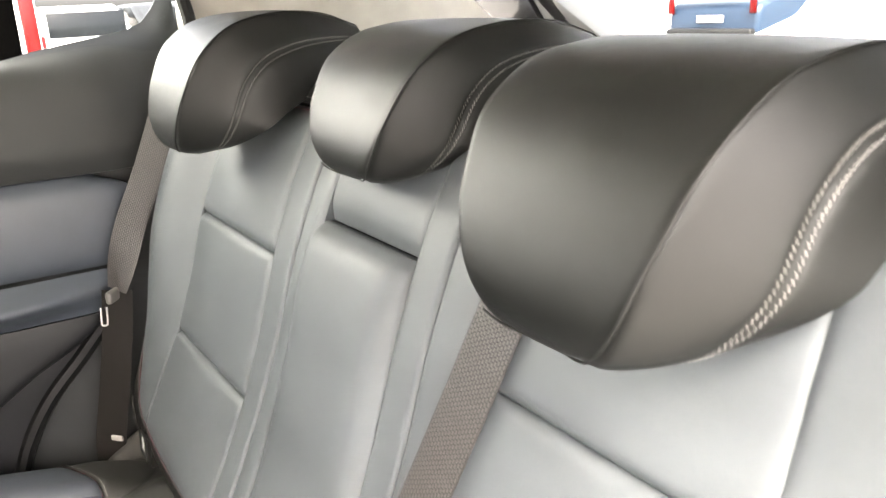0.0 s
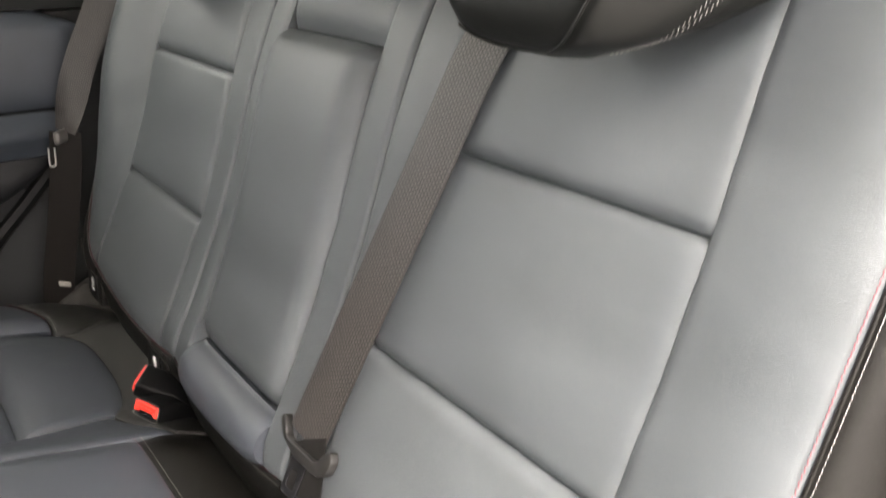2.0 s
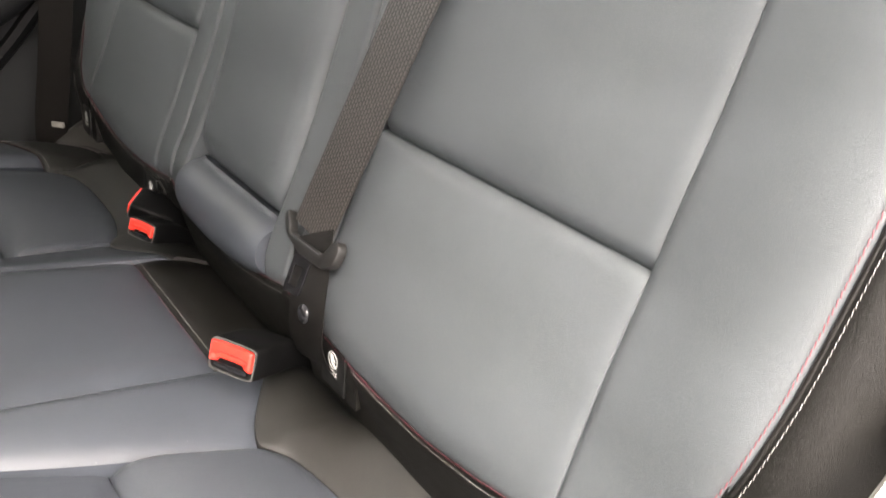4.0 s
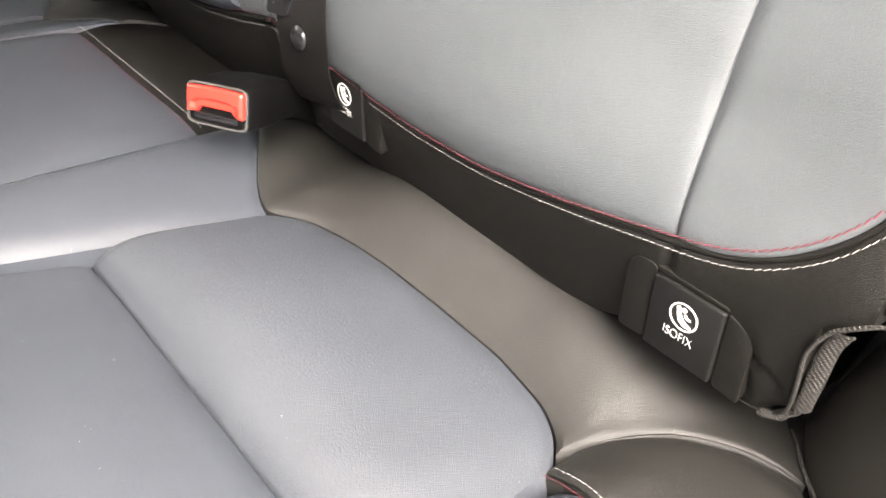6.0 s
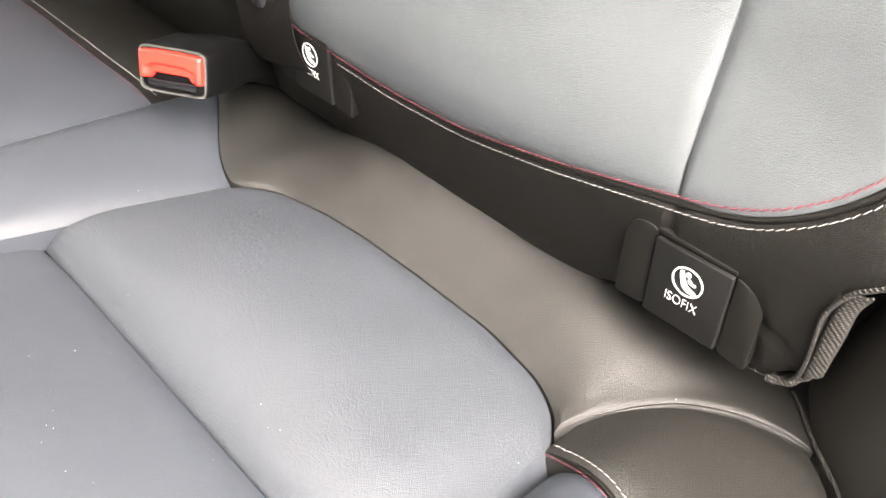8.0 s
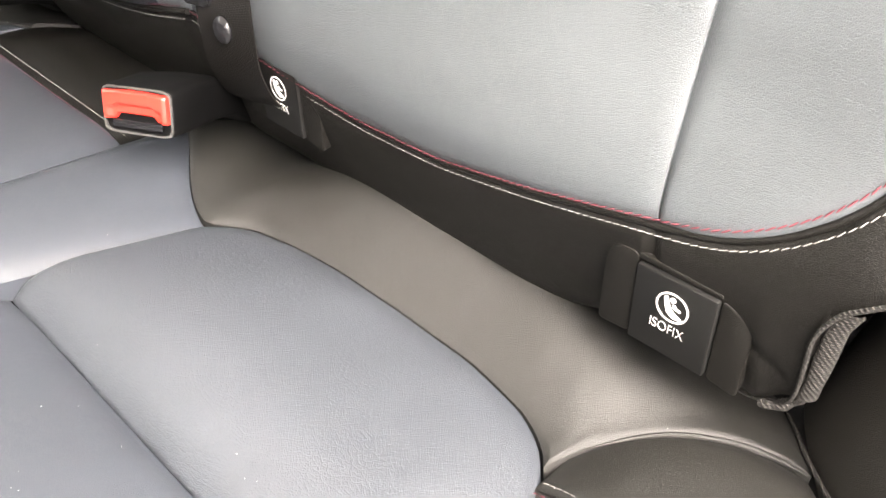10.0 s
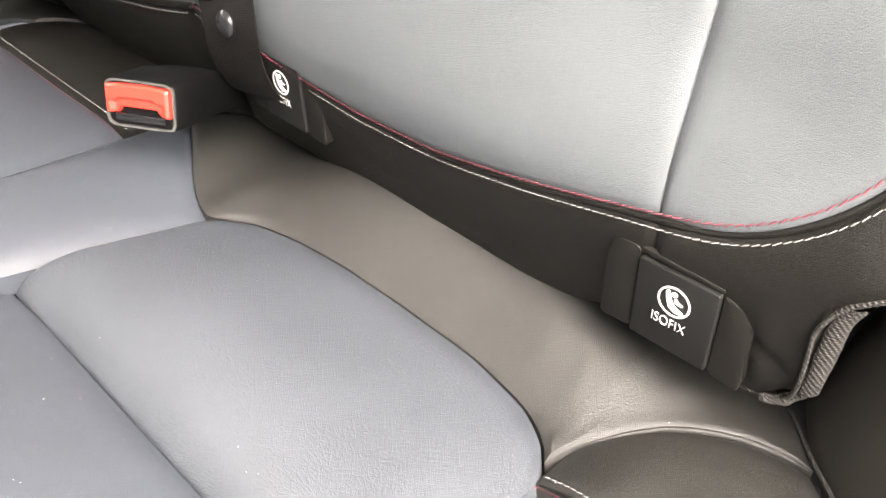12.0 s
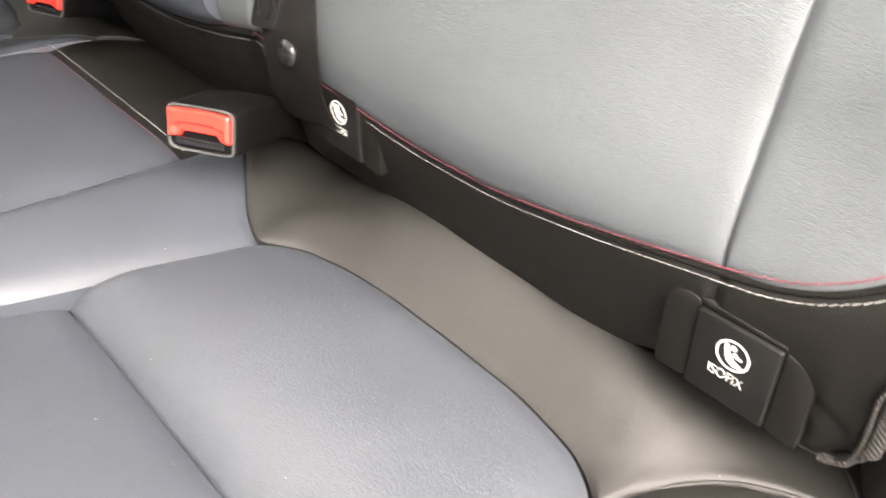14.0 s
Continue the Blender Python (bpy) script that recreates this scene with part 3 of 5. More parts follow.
# ---------- rear seat: centre backrest with folded armrest ----------
def centre_backrest():
    core = bmesh.new()
    rows = []
    for z in np.linspace(0.64, 1.20, 12):
        y = back_y(z)
        rows.append([core.verts.new((x, y + d, z)) for x, d in ((-0.632, 0.03), (-0.353, 0.03), (-0.353, 0.12), (-0.632, 0.12))])
    for a, b in zip(rows, rows[1:]):
        for i in range(4):
            core.faces.new((a[i], a[(i + 1) % 4], b[(i + 1) % 4], b[i]))
    core.faces.new(rows[0])
    core.faces.new(list(reversed(rows[-1])))
    root = adopt(bench, part("centre_backrest", core, FOAM, label="narrow grey leather backrest with folded-up armrest"))
    L, R = K(-0.597), K(-0.394)

    def plain(x, z):
        return back_surf(x - 0.0, z)

    def lift(x, z, u, v):
        return 0.004 + 0.016 * (z - 0.784) / 0.33 + pucker(x, z, u, v)

    patch("armrest", quad(lambda z: -0.600 + 0.008 * (z - 0.784) / 0.33, lambda z: -0.392 - 0.006 * (z - 0.784) / 0.33, K(0.784), K(1.1165)), plain, GREY, root, nu=36, nv=60, bulge=0.006, edges=(0.012, 0.016, 0.016, 0.016), size=(0.2, 0.33), reach=0.010, thick=0.02, wave=lift)
    patch("top_panel", quad(L, R, K(1.1195), K(1.222)), plain, GREY, root, nu=40, nv=26, bulge=0.006, edges=(0.006, 0.0025, 0.010, 0.010), size=(0.2, 0.1), reach=(0.008, 0.003, 0.012, 0.014), wave=pucker)

    def roll(x, z, u, v):
        return 0.014 * math.sin(math.pi * min(1, v * 1.05)) ** 0.7 + pucker(x, z, u, v)

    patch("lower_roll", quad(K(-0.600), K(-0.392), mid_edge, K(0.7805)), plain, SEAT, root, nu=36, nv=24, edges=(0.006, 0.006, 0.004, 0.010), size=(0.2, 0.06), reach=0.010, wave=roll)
    patch("border_strip", quad(K(-0.6385), lambda z: -0.601 + 0.008 * (z - 0.784) / 0.33, mid_edge, K(1.222)), plain, GREY, root, nu=20, nv=50, bulge=0.001, edges=(0.004, 0.003, 0.004, 0.01), size=(0.04, 0.48), reach=(0.003, 0.003, 0.004, 0.006), wave=pucker)
    patch("border_strip", quad(lambda z: -0.391 - 0.006 * (z - 0.784) / 0.33, K(-0.347), mid_edge, K(1.222)), plain, GREY, root, nu=20, nv=50, bulge=0.0005, edges=(0.0025, 0.004, 0.004, 0.01), size=(0.045, 0.48), reach=(0.0022, 0.0018, 0.004, 0.006), wave=pucker)
    patch("skirt", quad(K(-0.6385), K(-0.347), K(0.628), lambda x: mid_edge(x) - 0.0005), plain, BLACK, root, nu=50, nv=24, bulge=0.004, edges=(0.004, 0.004, 0.008, 0.004), size=(0.29, 0.09), reach=0.009, thick=0.02, label="black leather skirt")

    def top_surf(x, v):
        a = v * math.pi * 0.55
        return Vector((x, back_y(1.222) + 0.01 * v + 0.085 * (1 - math.cos(a)), 1.222 + 0.046 * math.sin(a))), Vector((0, -math.cos(a), math.sin(a) + 0.2)).normalized()

    patch("top_roll", lambda u, v: (-0.637 + 0.289 * u, v), top_surf, BLACK, root, nu=30, nv=14, edges=(0.004, 0.004, 0.004, 0), size=(0.29, 0.09), reach=0.008, thick=0.015, label="black leather top roll")
    xs = np.linspace(-0.636, -0.349, 70)
    tube("piping", on_back([(x, mid_edge(x)) for x in xs], -0.0022), 0.0021, BLACK, root)
    stitches("red_stitching", on_back([(x, mid_edge(x) + 0.0042) for x in xs], -0.0006), back_normal, THREAD_RED, root, label="dull red thread")
    stitches("white_stitching", on_back([(x, mid_edge(x) - 0.0048) for x in xs], -0.0008), back_normal, THREAD_WHITE, root, label="white thread")
    stitches("white_stitching", [p + Vector((0, 0.002, 0.006)) for p in on_back([(x, 1.2235) for x in xs], 0.001)], back_normal, THREAD_WHITE, root, label="white thread")
    return root


centre_backrest()


# ---------- headrests ----------
def headrest(x0, dy, label, squash=1.0, up=0.0, full=0.0):
    root = thing("headrest", (x0, 0.2 + dy, 1.235), label, "headrest", "rear headrests")
    front = curve_points([(0, 0.087, 1.149), (0, 0.061, 1.159), (0, 0.054, 1.185), (0, 0.064, 1.225), (0, 0.088, 1.270), (0, 0.128, 1.300), (0, 0.185, 1.311), (0, 0.245, 1.307), (0, 0.295, 1.290)], 64)
    under = curve_points([(0, 0.094, 1.152), (0, 0.113, 1.170), (0, 0.133, 1.190), (0, 0.154, 1.209), (0, 0.178, 1.226), (0, 0.205, 1.238), (0, 0.235, 1.247), (0, 0.268, 1.250), (0, 0.297, 1.256)], 64)
    under = [p - Vector((0, 0, full * math.sin(math.pi * q))) for p, q in zip(under, np.linspace(0, 1, 64))]
    ns = len(front)
    along = [i / (ns - 1) for i in range(ns)]
    lip = lambda t, least: least + (1 - least) * math.sin(math.pi / 2 * min(1, t / 0.163))
    wf = [0.050 + 0.046 * step01(0, 0.62, t) - 0.010 * step01(0.75, 1.0, t) for t in along]
    wb = [0.050 + 0.075 * step01(-0.12, 0.42, t) - 0.012 * step01(0.8, 1.0, t) for t in along]
    face_w = {1: [w * lip(t, 0.50) for w, t in zip(wf, along)], -1: [w * lip(t, 0.80) for w, t in zip(wf, along)]}
    back_w = {1: [w * lip(t, 0.60) for w, t in zip(wb, along)]}
    back_w[-1] = [f + 0.3 * max(0, b - f) for f, b in zip(face_w[-1], wb)]
    place = lambda x, y, z: Vector((x0 + x, y + dy, 1.32 + up - (1.32 - z) * squash))
    stitch_r = lambda i: 0.45 + 0.26 * (1 - step01(0.12, 0.66, along[i]))

    def face_at(i, u):
        """On the face: row i (may lie between two rows), u from -1 to 1 across."""
        a = min(int(i), ns - 2)
        f = i - a
        w = face_w[1 if u > 0 else -1]
        way = front[a + 1] - front[a]
        n = Vector((0, -way.z, way.y)).normalized()
        p = front[a].lerp(front[a + 1], f) + n * 0.0016 * (1 - u * u)
        return place(u * (w[a] * (1 - f) + w[a + 1] * f), p.y, p.z)

    def side_at(i, r, s):
        p = front[i].lerp(under[i], r)
        out = 0.35 * (1 - (1 - r) ** 1.7) + 0.65 * r**1.4
        w = face_w[s][i] + (back_w[s][i] - face_w[s][i]) * out + (0.007 if s > 0 else 0.001) * math.sin(math.pi * r)
        w -= 0.003 * math.exp(-(((r - stitch_r(i)) / 0.035) ** 2))
        return place(s * w, p.y, p.z)

    # the seam that frames the face: down one side, round the lip, up the other
    k, low = 0.30 * (ns - 1), 0.070 * (ns - 1)
    half = [(i, 1.0) for i in np.linspace(ns - 1, k, 40)[:-1]] + [(k - (k - low) * math.sin(a), math.cos(a) ** 0.8 if a < math.pi / 2 - 1e-6 else 0.0) for a in np.linspace(0, math.pi / 2, 36)]
    seam = [face_at(i, u) for i, u in half] + [face_at(i, -u) for i, u in reversed(half[:-1])]

    # cover: one skin over face and sides, drawn in along the seam
    rows = [[side_at(i, r, -1) for r in np.linspace(1, 0, 13)[:-1]] + [face_at(i, 2 * q - 1) for q in spaced(41)] + [side_at(i, r, 1) for r in np.linspace(0, 1, 37)[1:]] for i in range(ns)]
    nu = len(rows[0])
    for i, row in enumerate(rows):
        p, soft = np.array(row), 1 - step01(0.06, 0.34, along[i])
        for _ in range(int(60 * soft)):
            p[1:-1] = 0.25 * p[:-2] + 0.5 * p[1:-1] + 0.25 * p[2:]
        rows[i] = [Vector(q) for q in p]
    bm = bmesh.new()
    vs = [[bm.verts.new(p) for p in row] for row in rows]
    for a, b in zip(vs, vs[1:]):
        for q in range(nu - 1):
            bm.faces.new((a[q], a[q + 1], b[q + 1], b[q]))
    bm.normal_update()
    line = np.array(seam)
    for row in vs:
        for v in row:
            d = float(np.sqrt(((line - np.array(v.co)) ** 2).sum(1).min()))
            n = v.normal if v.normal.dot(v.co - Vector((x0, 0.2 + dy, 1.22 + up))) > 0 else -v.normal
            v.co = v.co - n * 0.0016 * math.exp(-((d / 0.0032) ** 2))
    adopt(root, part("cover", bm, HEAD, smooth=70.0))
    bm = bmesh.new()
    vs = [[bm.verts.new(place(-back_w[-1][i] + (back_w[-1][i] + back_w[1][i]) * q, under[i].y, under[i].z)) for q in np.linspace(0, 1, 9)] for i in range(ns)]
    for a, b in zip(vs, vs[1:]):
        for q in range(8):
            bm.faces.new((a[q], b[q], b[q + 1], a[q + 1]))
    adopt(root, part("underside", bm, HEAD))
    for i in (0, ns - 1):
        bm = bmesh.new()
        bm.faces.new([bm.verts.new(p) for p in rows[i]])
        adopt(root, part("back_end" if i else "lower_lip", bm, HEAD))
    tube("piping", [p + Vector((0, -0.0003, 0)) for p in seam[: len(seam) - 54]], 0.0009, HEAD, root, sides=6)
    nrm = lambda p: Vector((0.86, -0.45, 0.1)).normalized()
    for r in (-0.032, 0.032):
        stitches("white_stitching", [side_at(i, stitch_r(i) + r, 1) + Vector((0.0005, -0.0004, 0)) for i in range(2, ns)], nrm, THREAD_GREY, root, pitch=0.0036, length=0.0044, r=0.00024, lean=32.0, label="pale grey thread")
    for s in (-1, 1):
        tube("post", [place(s * 0.06, 0.255, 1.15), place(s * 0.06, 0.25, 1.255)], 0.006, CHROME, root, "steel post", 12)
    return root


headrest(-0.118, 0.0, "low black leather headrest with white double stitching", full=0.012)
headrest(-0.4925, 0.068, "low black leather centre headrest with white double stitching", 0.875, 0.005, 0.008)
headrest(MIR + 0.118, 0.0, "low black leather headrest with white double stitching", 1.04, 0.020, 0.026)


# ---------- rear bench cushion ----------
ins_rear = smoothed([(-0.30, -0.085), (-0.272, -0.067), (-0.252, -0.052), (-0.217, -0.044), (-0.181, -0.040), (-0.135, -0.039), (-0.08, -0.041), (-0.037, -0.049), (-0.014, -0.062), (-0.006, -0.078), (0.002, -0.10)], step=0.002, wide=4)
bol_seam = smoothed([(-0.03, -0.075), (-0.012, -0.056), (-0.004, -0.042), (0.018, -0.012), (0.042, 0.006), (0.062, 0.0115), (0.073, 0.0105), (0.09, 0.008)], step=0.002, wide=4)
bol_front = smoothed([(-0.015, -0.0805), (-0.005, -0.0798), (0.0018, -0.0795), (0.010, -0.0800), (0.0184, -0.0811), (0.0268, -0.0826), (0.0351, -0.0848), (0.05, -0.091), (0.075, -0.106), (0.11, -0.135)], step=0.002, wide=3)
ins_in = lambda y: -0.272 + 0.215 * min(0, y + 0.07)
ins_out = lambda y: -0.008 + 0.010 * step01(-0.07, -0.20, y)


def cush_z(x, y):
    m = x if x > MIR / 2 else MIR - x
    z = 0.645 + 0.18 * (-0.066 - max(y, -0.32)) - 0.02 * step01(-0.36, -0.47, y)
    z -= 3.2 * max(0, y + 0.045) ** 2 - 0.020 * step01(-0.12, 0.03, m) * step01(-0.05, 0.045, y)
    z += 0.021 * step01(-0.275, -0.40, m)
    z += 0.016 * step01(-0.02, 0.03, m) * step01(0.02, -0.08, y) - 0.02 * step01(0.088, 0.112, m)
    return z


def cush_surf(x, y):
    e = 0.002
    gx, gy = (cush_z(x + e, y) - cush_z(x - e, y)) / (2 * e), (cush_z(x, y + e) - cush_z(x, y - e)) / (2 * e)
    return Vector((x, y, cush_z(x, y))), Vector((-gx, -gy, 1)).normalized()


border_rest = smoothed([(-0.40, 0.655), (-0.30, 0.667), (-0.219, 0.675), (-0.173, 0.671), (-0.132, 0.665), (-0.094, 0.660), (-0.06, 0.658), (-0.037, 0.656), (-0.018, 0.651), (0.02, 0.641), (0.06, 0.634)], wide=4)
border_end = lambda x: float(np.interp(x, [0.034, 0.040, 0.046, 0.0525, 0.0590, 0.0645, 0.0725], [0.065, 0.054, 0.0445, 0.0350, 0.0262, 0.0190, 0.0112]))
wedge_end = lambda x: float(np.interp(x, [0.070, 0.0725, 0.0822, 0.0916, 0.100, 0.104], [0.0122, 0.0100, 0.0010, -0.0087, -0.022, -0.045]))


def cush_line(line, off=0.0, far=False):
    out = []
    for x, y in line:
        p, n = cush_surf(x, y)
        out.append(p + n * off)
    return flip(out, far)


def cushion():
    base = block((1.09, 0.50, 0.30), 0.02, 3, pose(-0.4925, -0.19, 0.45))
    root = adopt(bench, part("cushion", base, FOAM, label="grey leather cushion with black leather edges"))
    wob = lambda x, y, u, v: 0.0014 * noise.noise((x * 13, y * 13, 5.5))
    up = lambda p: Vector((0, 0, 1))
    for far in (False, True):
        kw = dict(parent=root, mirror=MIR if far else None, thick=0.02, wave=wob)

        def ins(u, v):
            x = -0.272 + (ins_out(-0.1) + 0.272) * u
            y = -0.1770 + (ins_rear(x) + 0.1770) * v
            return ins_in(y) + (ins_out(y) - ins_in(y)) * u, y

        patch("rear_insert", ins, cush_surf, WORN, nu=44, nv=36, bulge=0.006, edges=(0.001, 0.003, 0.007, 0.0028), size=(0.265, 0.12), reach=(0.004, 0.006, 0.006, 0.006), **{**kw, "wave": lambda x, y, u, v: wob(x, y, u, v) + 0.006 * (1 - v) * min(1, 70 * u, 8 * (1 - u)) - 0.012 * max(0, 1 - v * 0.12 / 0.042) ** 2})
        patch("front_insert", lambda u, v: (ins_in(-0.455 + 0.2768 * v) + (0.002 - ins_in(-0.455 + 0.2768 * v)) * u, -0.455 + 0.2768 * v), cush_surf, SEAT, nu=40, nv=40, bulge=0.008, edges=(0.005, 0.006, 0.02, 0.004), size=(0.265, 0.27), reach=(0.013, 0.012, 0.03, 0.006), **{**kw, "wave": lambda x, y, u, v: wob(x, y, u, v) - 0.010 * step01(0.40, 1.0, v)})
        band_rear = lambda x: -0.069 + 0.055 * step01(-0.272, -0.40, x) + 0.02 * (-0.272 - x)
        def band_dom(u, v):
            x = -0.367 + 0.0945 * u
            y = -0.455 + (band_rear(x) + 0.455) * v
            return -0.367 + (ins_in(y) - 0.0005 + 0.367) * u, y

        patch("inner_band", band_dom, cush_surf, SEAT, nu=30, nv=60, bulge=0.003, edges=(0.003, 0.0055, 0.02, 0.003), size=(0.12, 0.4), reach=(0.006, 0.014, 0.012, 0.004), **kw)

        def strip(u, v):
            x = -0.367 + 0.4390 * u
            f = band_rear(x) if x < -0.272 else (ins_rear(x) if x < -0.012 else bol_seam(x))
            return x, f + 0.0008 + (border_end(x) - f) * v

        def swell(x, y, u, v):
            """The border rises from its seam until it presses against the skirt."""
            k = step01(-0.035, 0.0, x)
            f = band_rear(x) if x < -0.272 else (1 - k) * ins_rear(min(x, -0.02)) + k * bol_seam(max(x, -0.012))
            rise = border_rest(x) - cush_z(x, 0.004)
            return wob(x, y, u, v) + rise * step01(0.055, -0.01, x) * step01(-0.365, -0.14, x) * step01(f, max(0.006, f + 0.03), y)

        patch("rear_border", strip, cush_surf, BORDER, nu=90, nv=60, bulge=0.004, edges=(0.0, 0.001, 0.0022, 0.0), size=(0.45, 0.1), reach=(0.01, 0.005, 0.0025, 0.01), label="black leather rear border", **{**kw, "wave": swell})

        def wedge(u, v):
            x = -0.009 + 0.112 * u
            return x, bol_front(x) + 0.0007 + (min(bol_seam(x), wedge_end(x)) - 0.0017 - bol_front(x)) * v

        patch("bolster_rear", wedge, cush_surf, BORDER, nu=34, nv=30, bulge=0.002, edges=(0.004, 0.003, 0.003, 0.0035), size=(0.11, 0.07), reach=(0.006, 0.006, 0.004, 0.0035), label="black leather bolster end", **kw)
        patch("bolster_front", lambda u, v: (0.0025 + 0.1015 * u, -0.455 + (bol_front(0.0025 + 0.1015 * u) - 0.0007 + 0.455) * v), cush_surf, SEAT, nu=24, nv=40, bulge=0.004, edges=(0.005, 0.004, 0.01, 0.003), size=(0.10, 0.37), reach=(0.008, 0.008, 0.008, 0.004), **kw)
        xs = np.linspace(-0.005, 0.098, 60)
        tube("piping", cush_line([(x, bol_front(x)) for x in xs], -0.0016, far), 0.0012, BLACK, root, taper=lambda t: min(1, 0.2 + 6 * t))
        stitches("red_stitching", cush_line([(x, bol_front(x) - 0.0034) for x in xs], 0.0002, far), up, THREAD_RED, root, pitch=0.0040, length=0.0030, r=0.00024, label="dull red thread")
        stitches("white_stitching", cush_line([(x, bol_front(x) + 0.0038) for x in xs], 0.0002, far), up, THREAD_WHITE, root, pitch=0.0038, length=0.0030, r=0.00022, label="white thread")
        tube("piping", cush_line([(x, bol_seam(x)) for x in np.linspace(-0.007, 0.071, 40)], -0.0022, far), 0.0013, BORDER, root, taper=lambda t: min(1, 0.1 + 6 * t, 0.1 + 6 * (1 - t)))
        cord = curve_points([cush_surf(x, y)[0] + Vector((0.0008, 0, 0.0006)) for x, y in ((0.0445, 0.0475), (0.0515, 0.0370), (0.0580, 0.0280), (0.0645, 0.0195), (0.0728, 0.0108), (0.0826, 0.0012), (0.0922, -0.0087), (0.1005, -0.022), (0.1048, -0.045), (0.1055, -0.09), (0.1055, -0.20))], 60)
        tube("edge_cord", flip(cord, far), 0.0010, EDGE_CLOTH, root, "woven grey edge cord")
        wall = block((0.012, 0.40, 0.105), 0.004, 2, pose((MIR - 0.090) if far else 0.090, -0.25, 0.560))
        adopt(root, part("side_wall", wall, BLACK))
    kw = dict(parent=root, thick=0.02, wave=wob)
    patch("centre_panel", lambda u, v: (-0.6175 + 0.250 * u, -0.455 + (-0.0675 + 0.455) * v), cush_surf, SEAT, nu=34, nv=44, bulge=0.004, edges=(0.003, 0.003, 0.02, 0.003), size=(0.2, 0.4), **kw)
    patch("centre_border", lambda u, v: (-0.6175 + 0.250 * u, -0.0665 + 0.131 * v), cush_surf, BLACK, nu=34, nv=26, bulge=0.003, edges=(0.003, 0.003, 0.004, 0.0), size=(0.2, 0.1), label="black leather rear border", **kw)
    xs = np.linspace(-0.615, -0.370, 60)
    stitches("red_stitching", cush_line([(x, -0.0708) for x in xs], 0.0002), up, THREAD_RED, root, label="dull red thread")
    stitches("white_stitching", cush_line([(x, -0.0632) for x in xs], 0.0002), up, THREAD_WHITE, root, label="white thread")
    return root


cushion()


# ---------- ground and car shell ----------
def slab(name, pts, depth, at, mat, bevel=0.0, label="", category="", parent=None):
    ob = part(name, outline_solid(pts, depth, at, bevel), mat)
    if parent:
        adopt(parent, ob)
    if label:
        tagged(ob, label, category, kind="" if parent else "structure")
    return ob


# Ground tone is made up: pale so it bounces light into the cabin.
BOUNCE_GROUND = plastic("pale_bounce_ground", (0.34, 0.33, 0.31), 0.9, 0.6, 90)
CARPET = plastic("carpet", (0.016, 0.016, 0.017), 0.95, 1.0, 900)
ground_bm = bmesh.new()
bmesh.ops.create_grid(ground_bm, x_segments=1, y_segments=1, size=600)
tagged(part("ground", ground_bm, BOUNCE_GROUND), "plain parking lot ground, its tone lifted to bounce light", "ground", kind="structure")
tagged(part("floor", block((1.36, 2.5, 0.30), 0.01, 2, pose(-0.51, -0.35, 0.15)), CARPET), "dark carpeted floor of the car", "floor", kind="structure")


def side_pose(x):
    """Outlines drawn in y and z, facing the near side."""
    return Matrix(((0, 0, 1, x), (1, 0, 0, 0), (0, 1, 0, 0), (0, 0, 0, 1)))


def rounded(pts, r=0.02, n=5):
    """Rounds the corners of an outline."""
    out = []
    for i, p in enumerate(pts):
        p, a, b = Vector(p), Vector(pts[i - 1]), Vector(pts[(i + 1) % len(pts)])
        q = min(r, 0.45 * (a - p).length, 0.45 * (b - p).length)
        s, e = p + (a - p).normalized() * q, p + (b - p).normalized() * q
        out += [((1 - t) ** 2 * s + 2 * t * (1 - t) * p + t * t * e)[:] for t in np.linspace(0, 1, n)]
    return out


# quarter panel: dark wheel-arch lining low, pale trim high
slab("wall_quarter", rounded([(-1.5, 0.30), (0.88, 0.30), (0.88, 1.14), (-1.5, 1.08)], 0.02), 0.05, side_pose(-1.225), TRIM_DARK, 0.0, "dark grey lining beside the rear seat", "trim")
slab("wall_pillar", rounded([(0.20, 1.10), (0.90, 1.10), (0.89, 1.22), (0.824, 1.276), (0.759, 1.33), (0.51, 1.54), (0.26, 1.54), (0.205, 1.42), (0.190, 1.335)], 0.02), 0.05, side_pose(-1.185), TRIM_LIGHT, 0.008, "pale grey rear pillar trim", "trim")
slab("wall_rail", [(-1.5, 1.50), (0.26, 1.50), (0.26, 1.56), (-1.5, 1.56)], 0.05, side_pose(-1.185), TRIM_LIGHT, 0.006, "pale roof rail trim above the window", "trim")
tube("window_seal", curve_points([(-1.172, 0.150, 1.53), (-1.172, 0.168, 1.42), (-1.174, 0.190, 1.345), (-1.178, 0.196, 1.29), (-1.182, 0.190, 1.20)], 30), 0.011, RUBBER)
tagged(bpy.data.objects["window_seal"], "black rubber window seal", "seal", kind="structure")

# far door, shut
door = thing("door_1", (-1.20, -0.4, 0.45), "closed rear door with dark trim and blue-grey insert", "car door", kind="structure")
sill = lambda y: 1.290 + 0.16 * (y + 0.06) + 13 * max(0, y - 0.115) ** 2 if y > -0.06 else 1.290 + 0.10 * (y + 0.06)


def upper(u, v):
    y = -1.3 + 1.49 * u
    return y, 1.098 + (sill(y) - 1.098) * v


def door_surf(y, z):
    k = 0.030 * step01(1.22, 1.34, z) + 0.012 * step01(1.14, 1.09, z)
    return Vector((-1.165 - k - 0.03 * step01(0.05, 0.17, y), y, z)), Vector((1, 0, 0.2)).normalized()


patch("upper_trim", upper, door_surf, TRIM_DARK, door, nu=40, nv=22, edges=(0.0, 0.012, 0.006, 0.034), size=(1.4, 0.19), reach=(0.016, 0.008, 0.016, 0.030), thick=0.05)


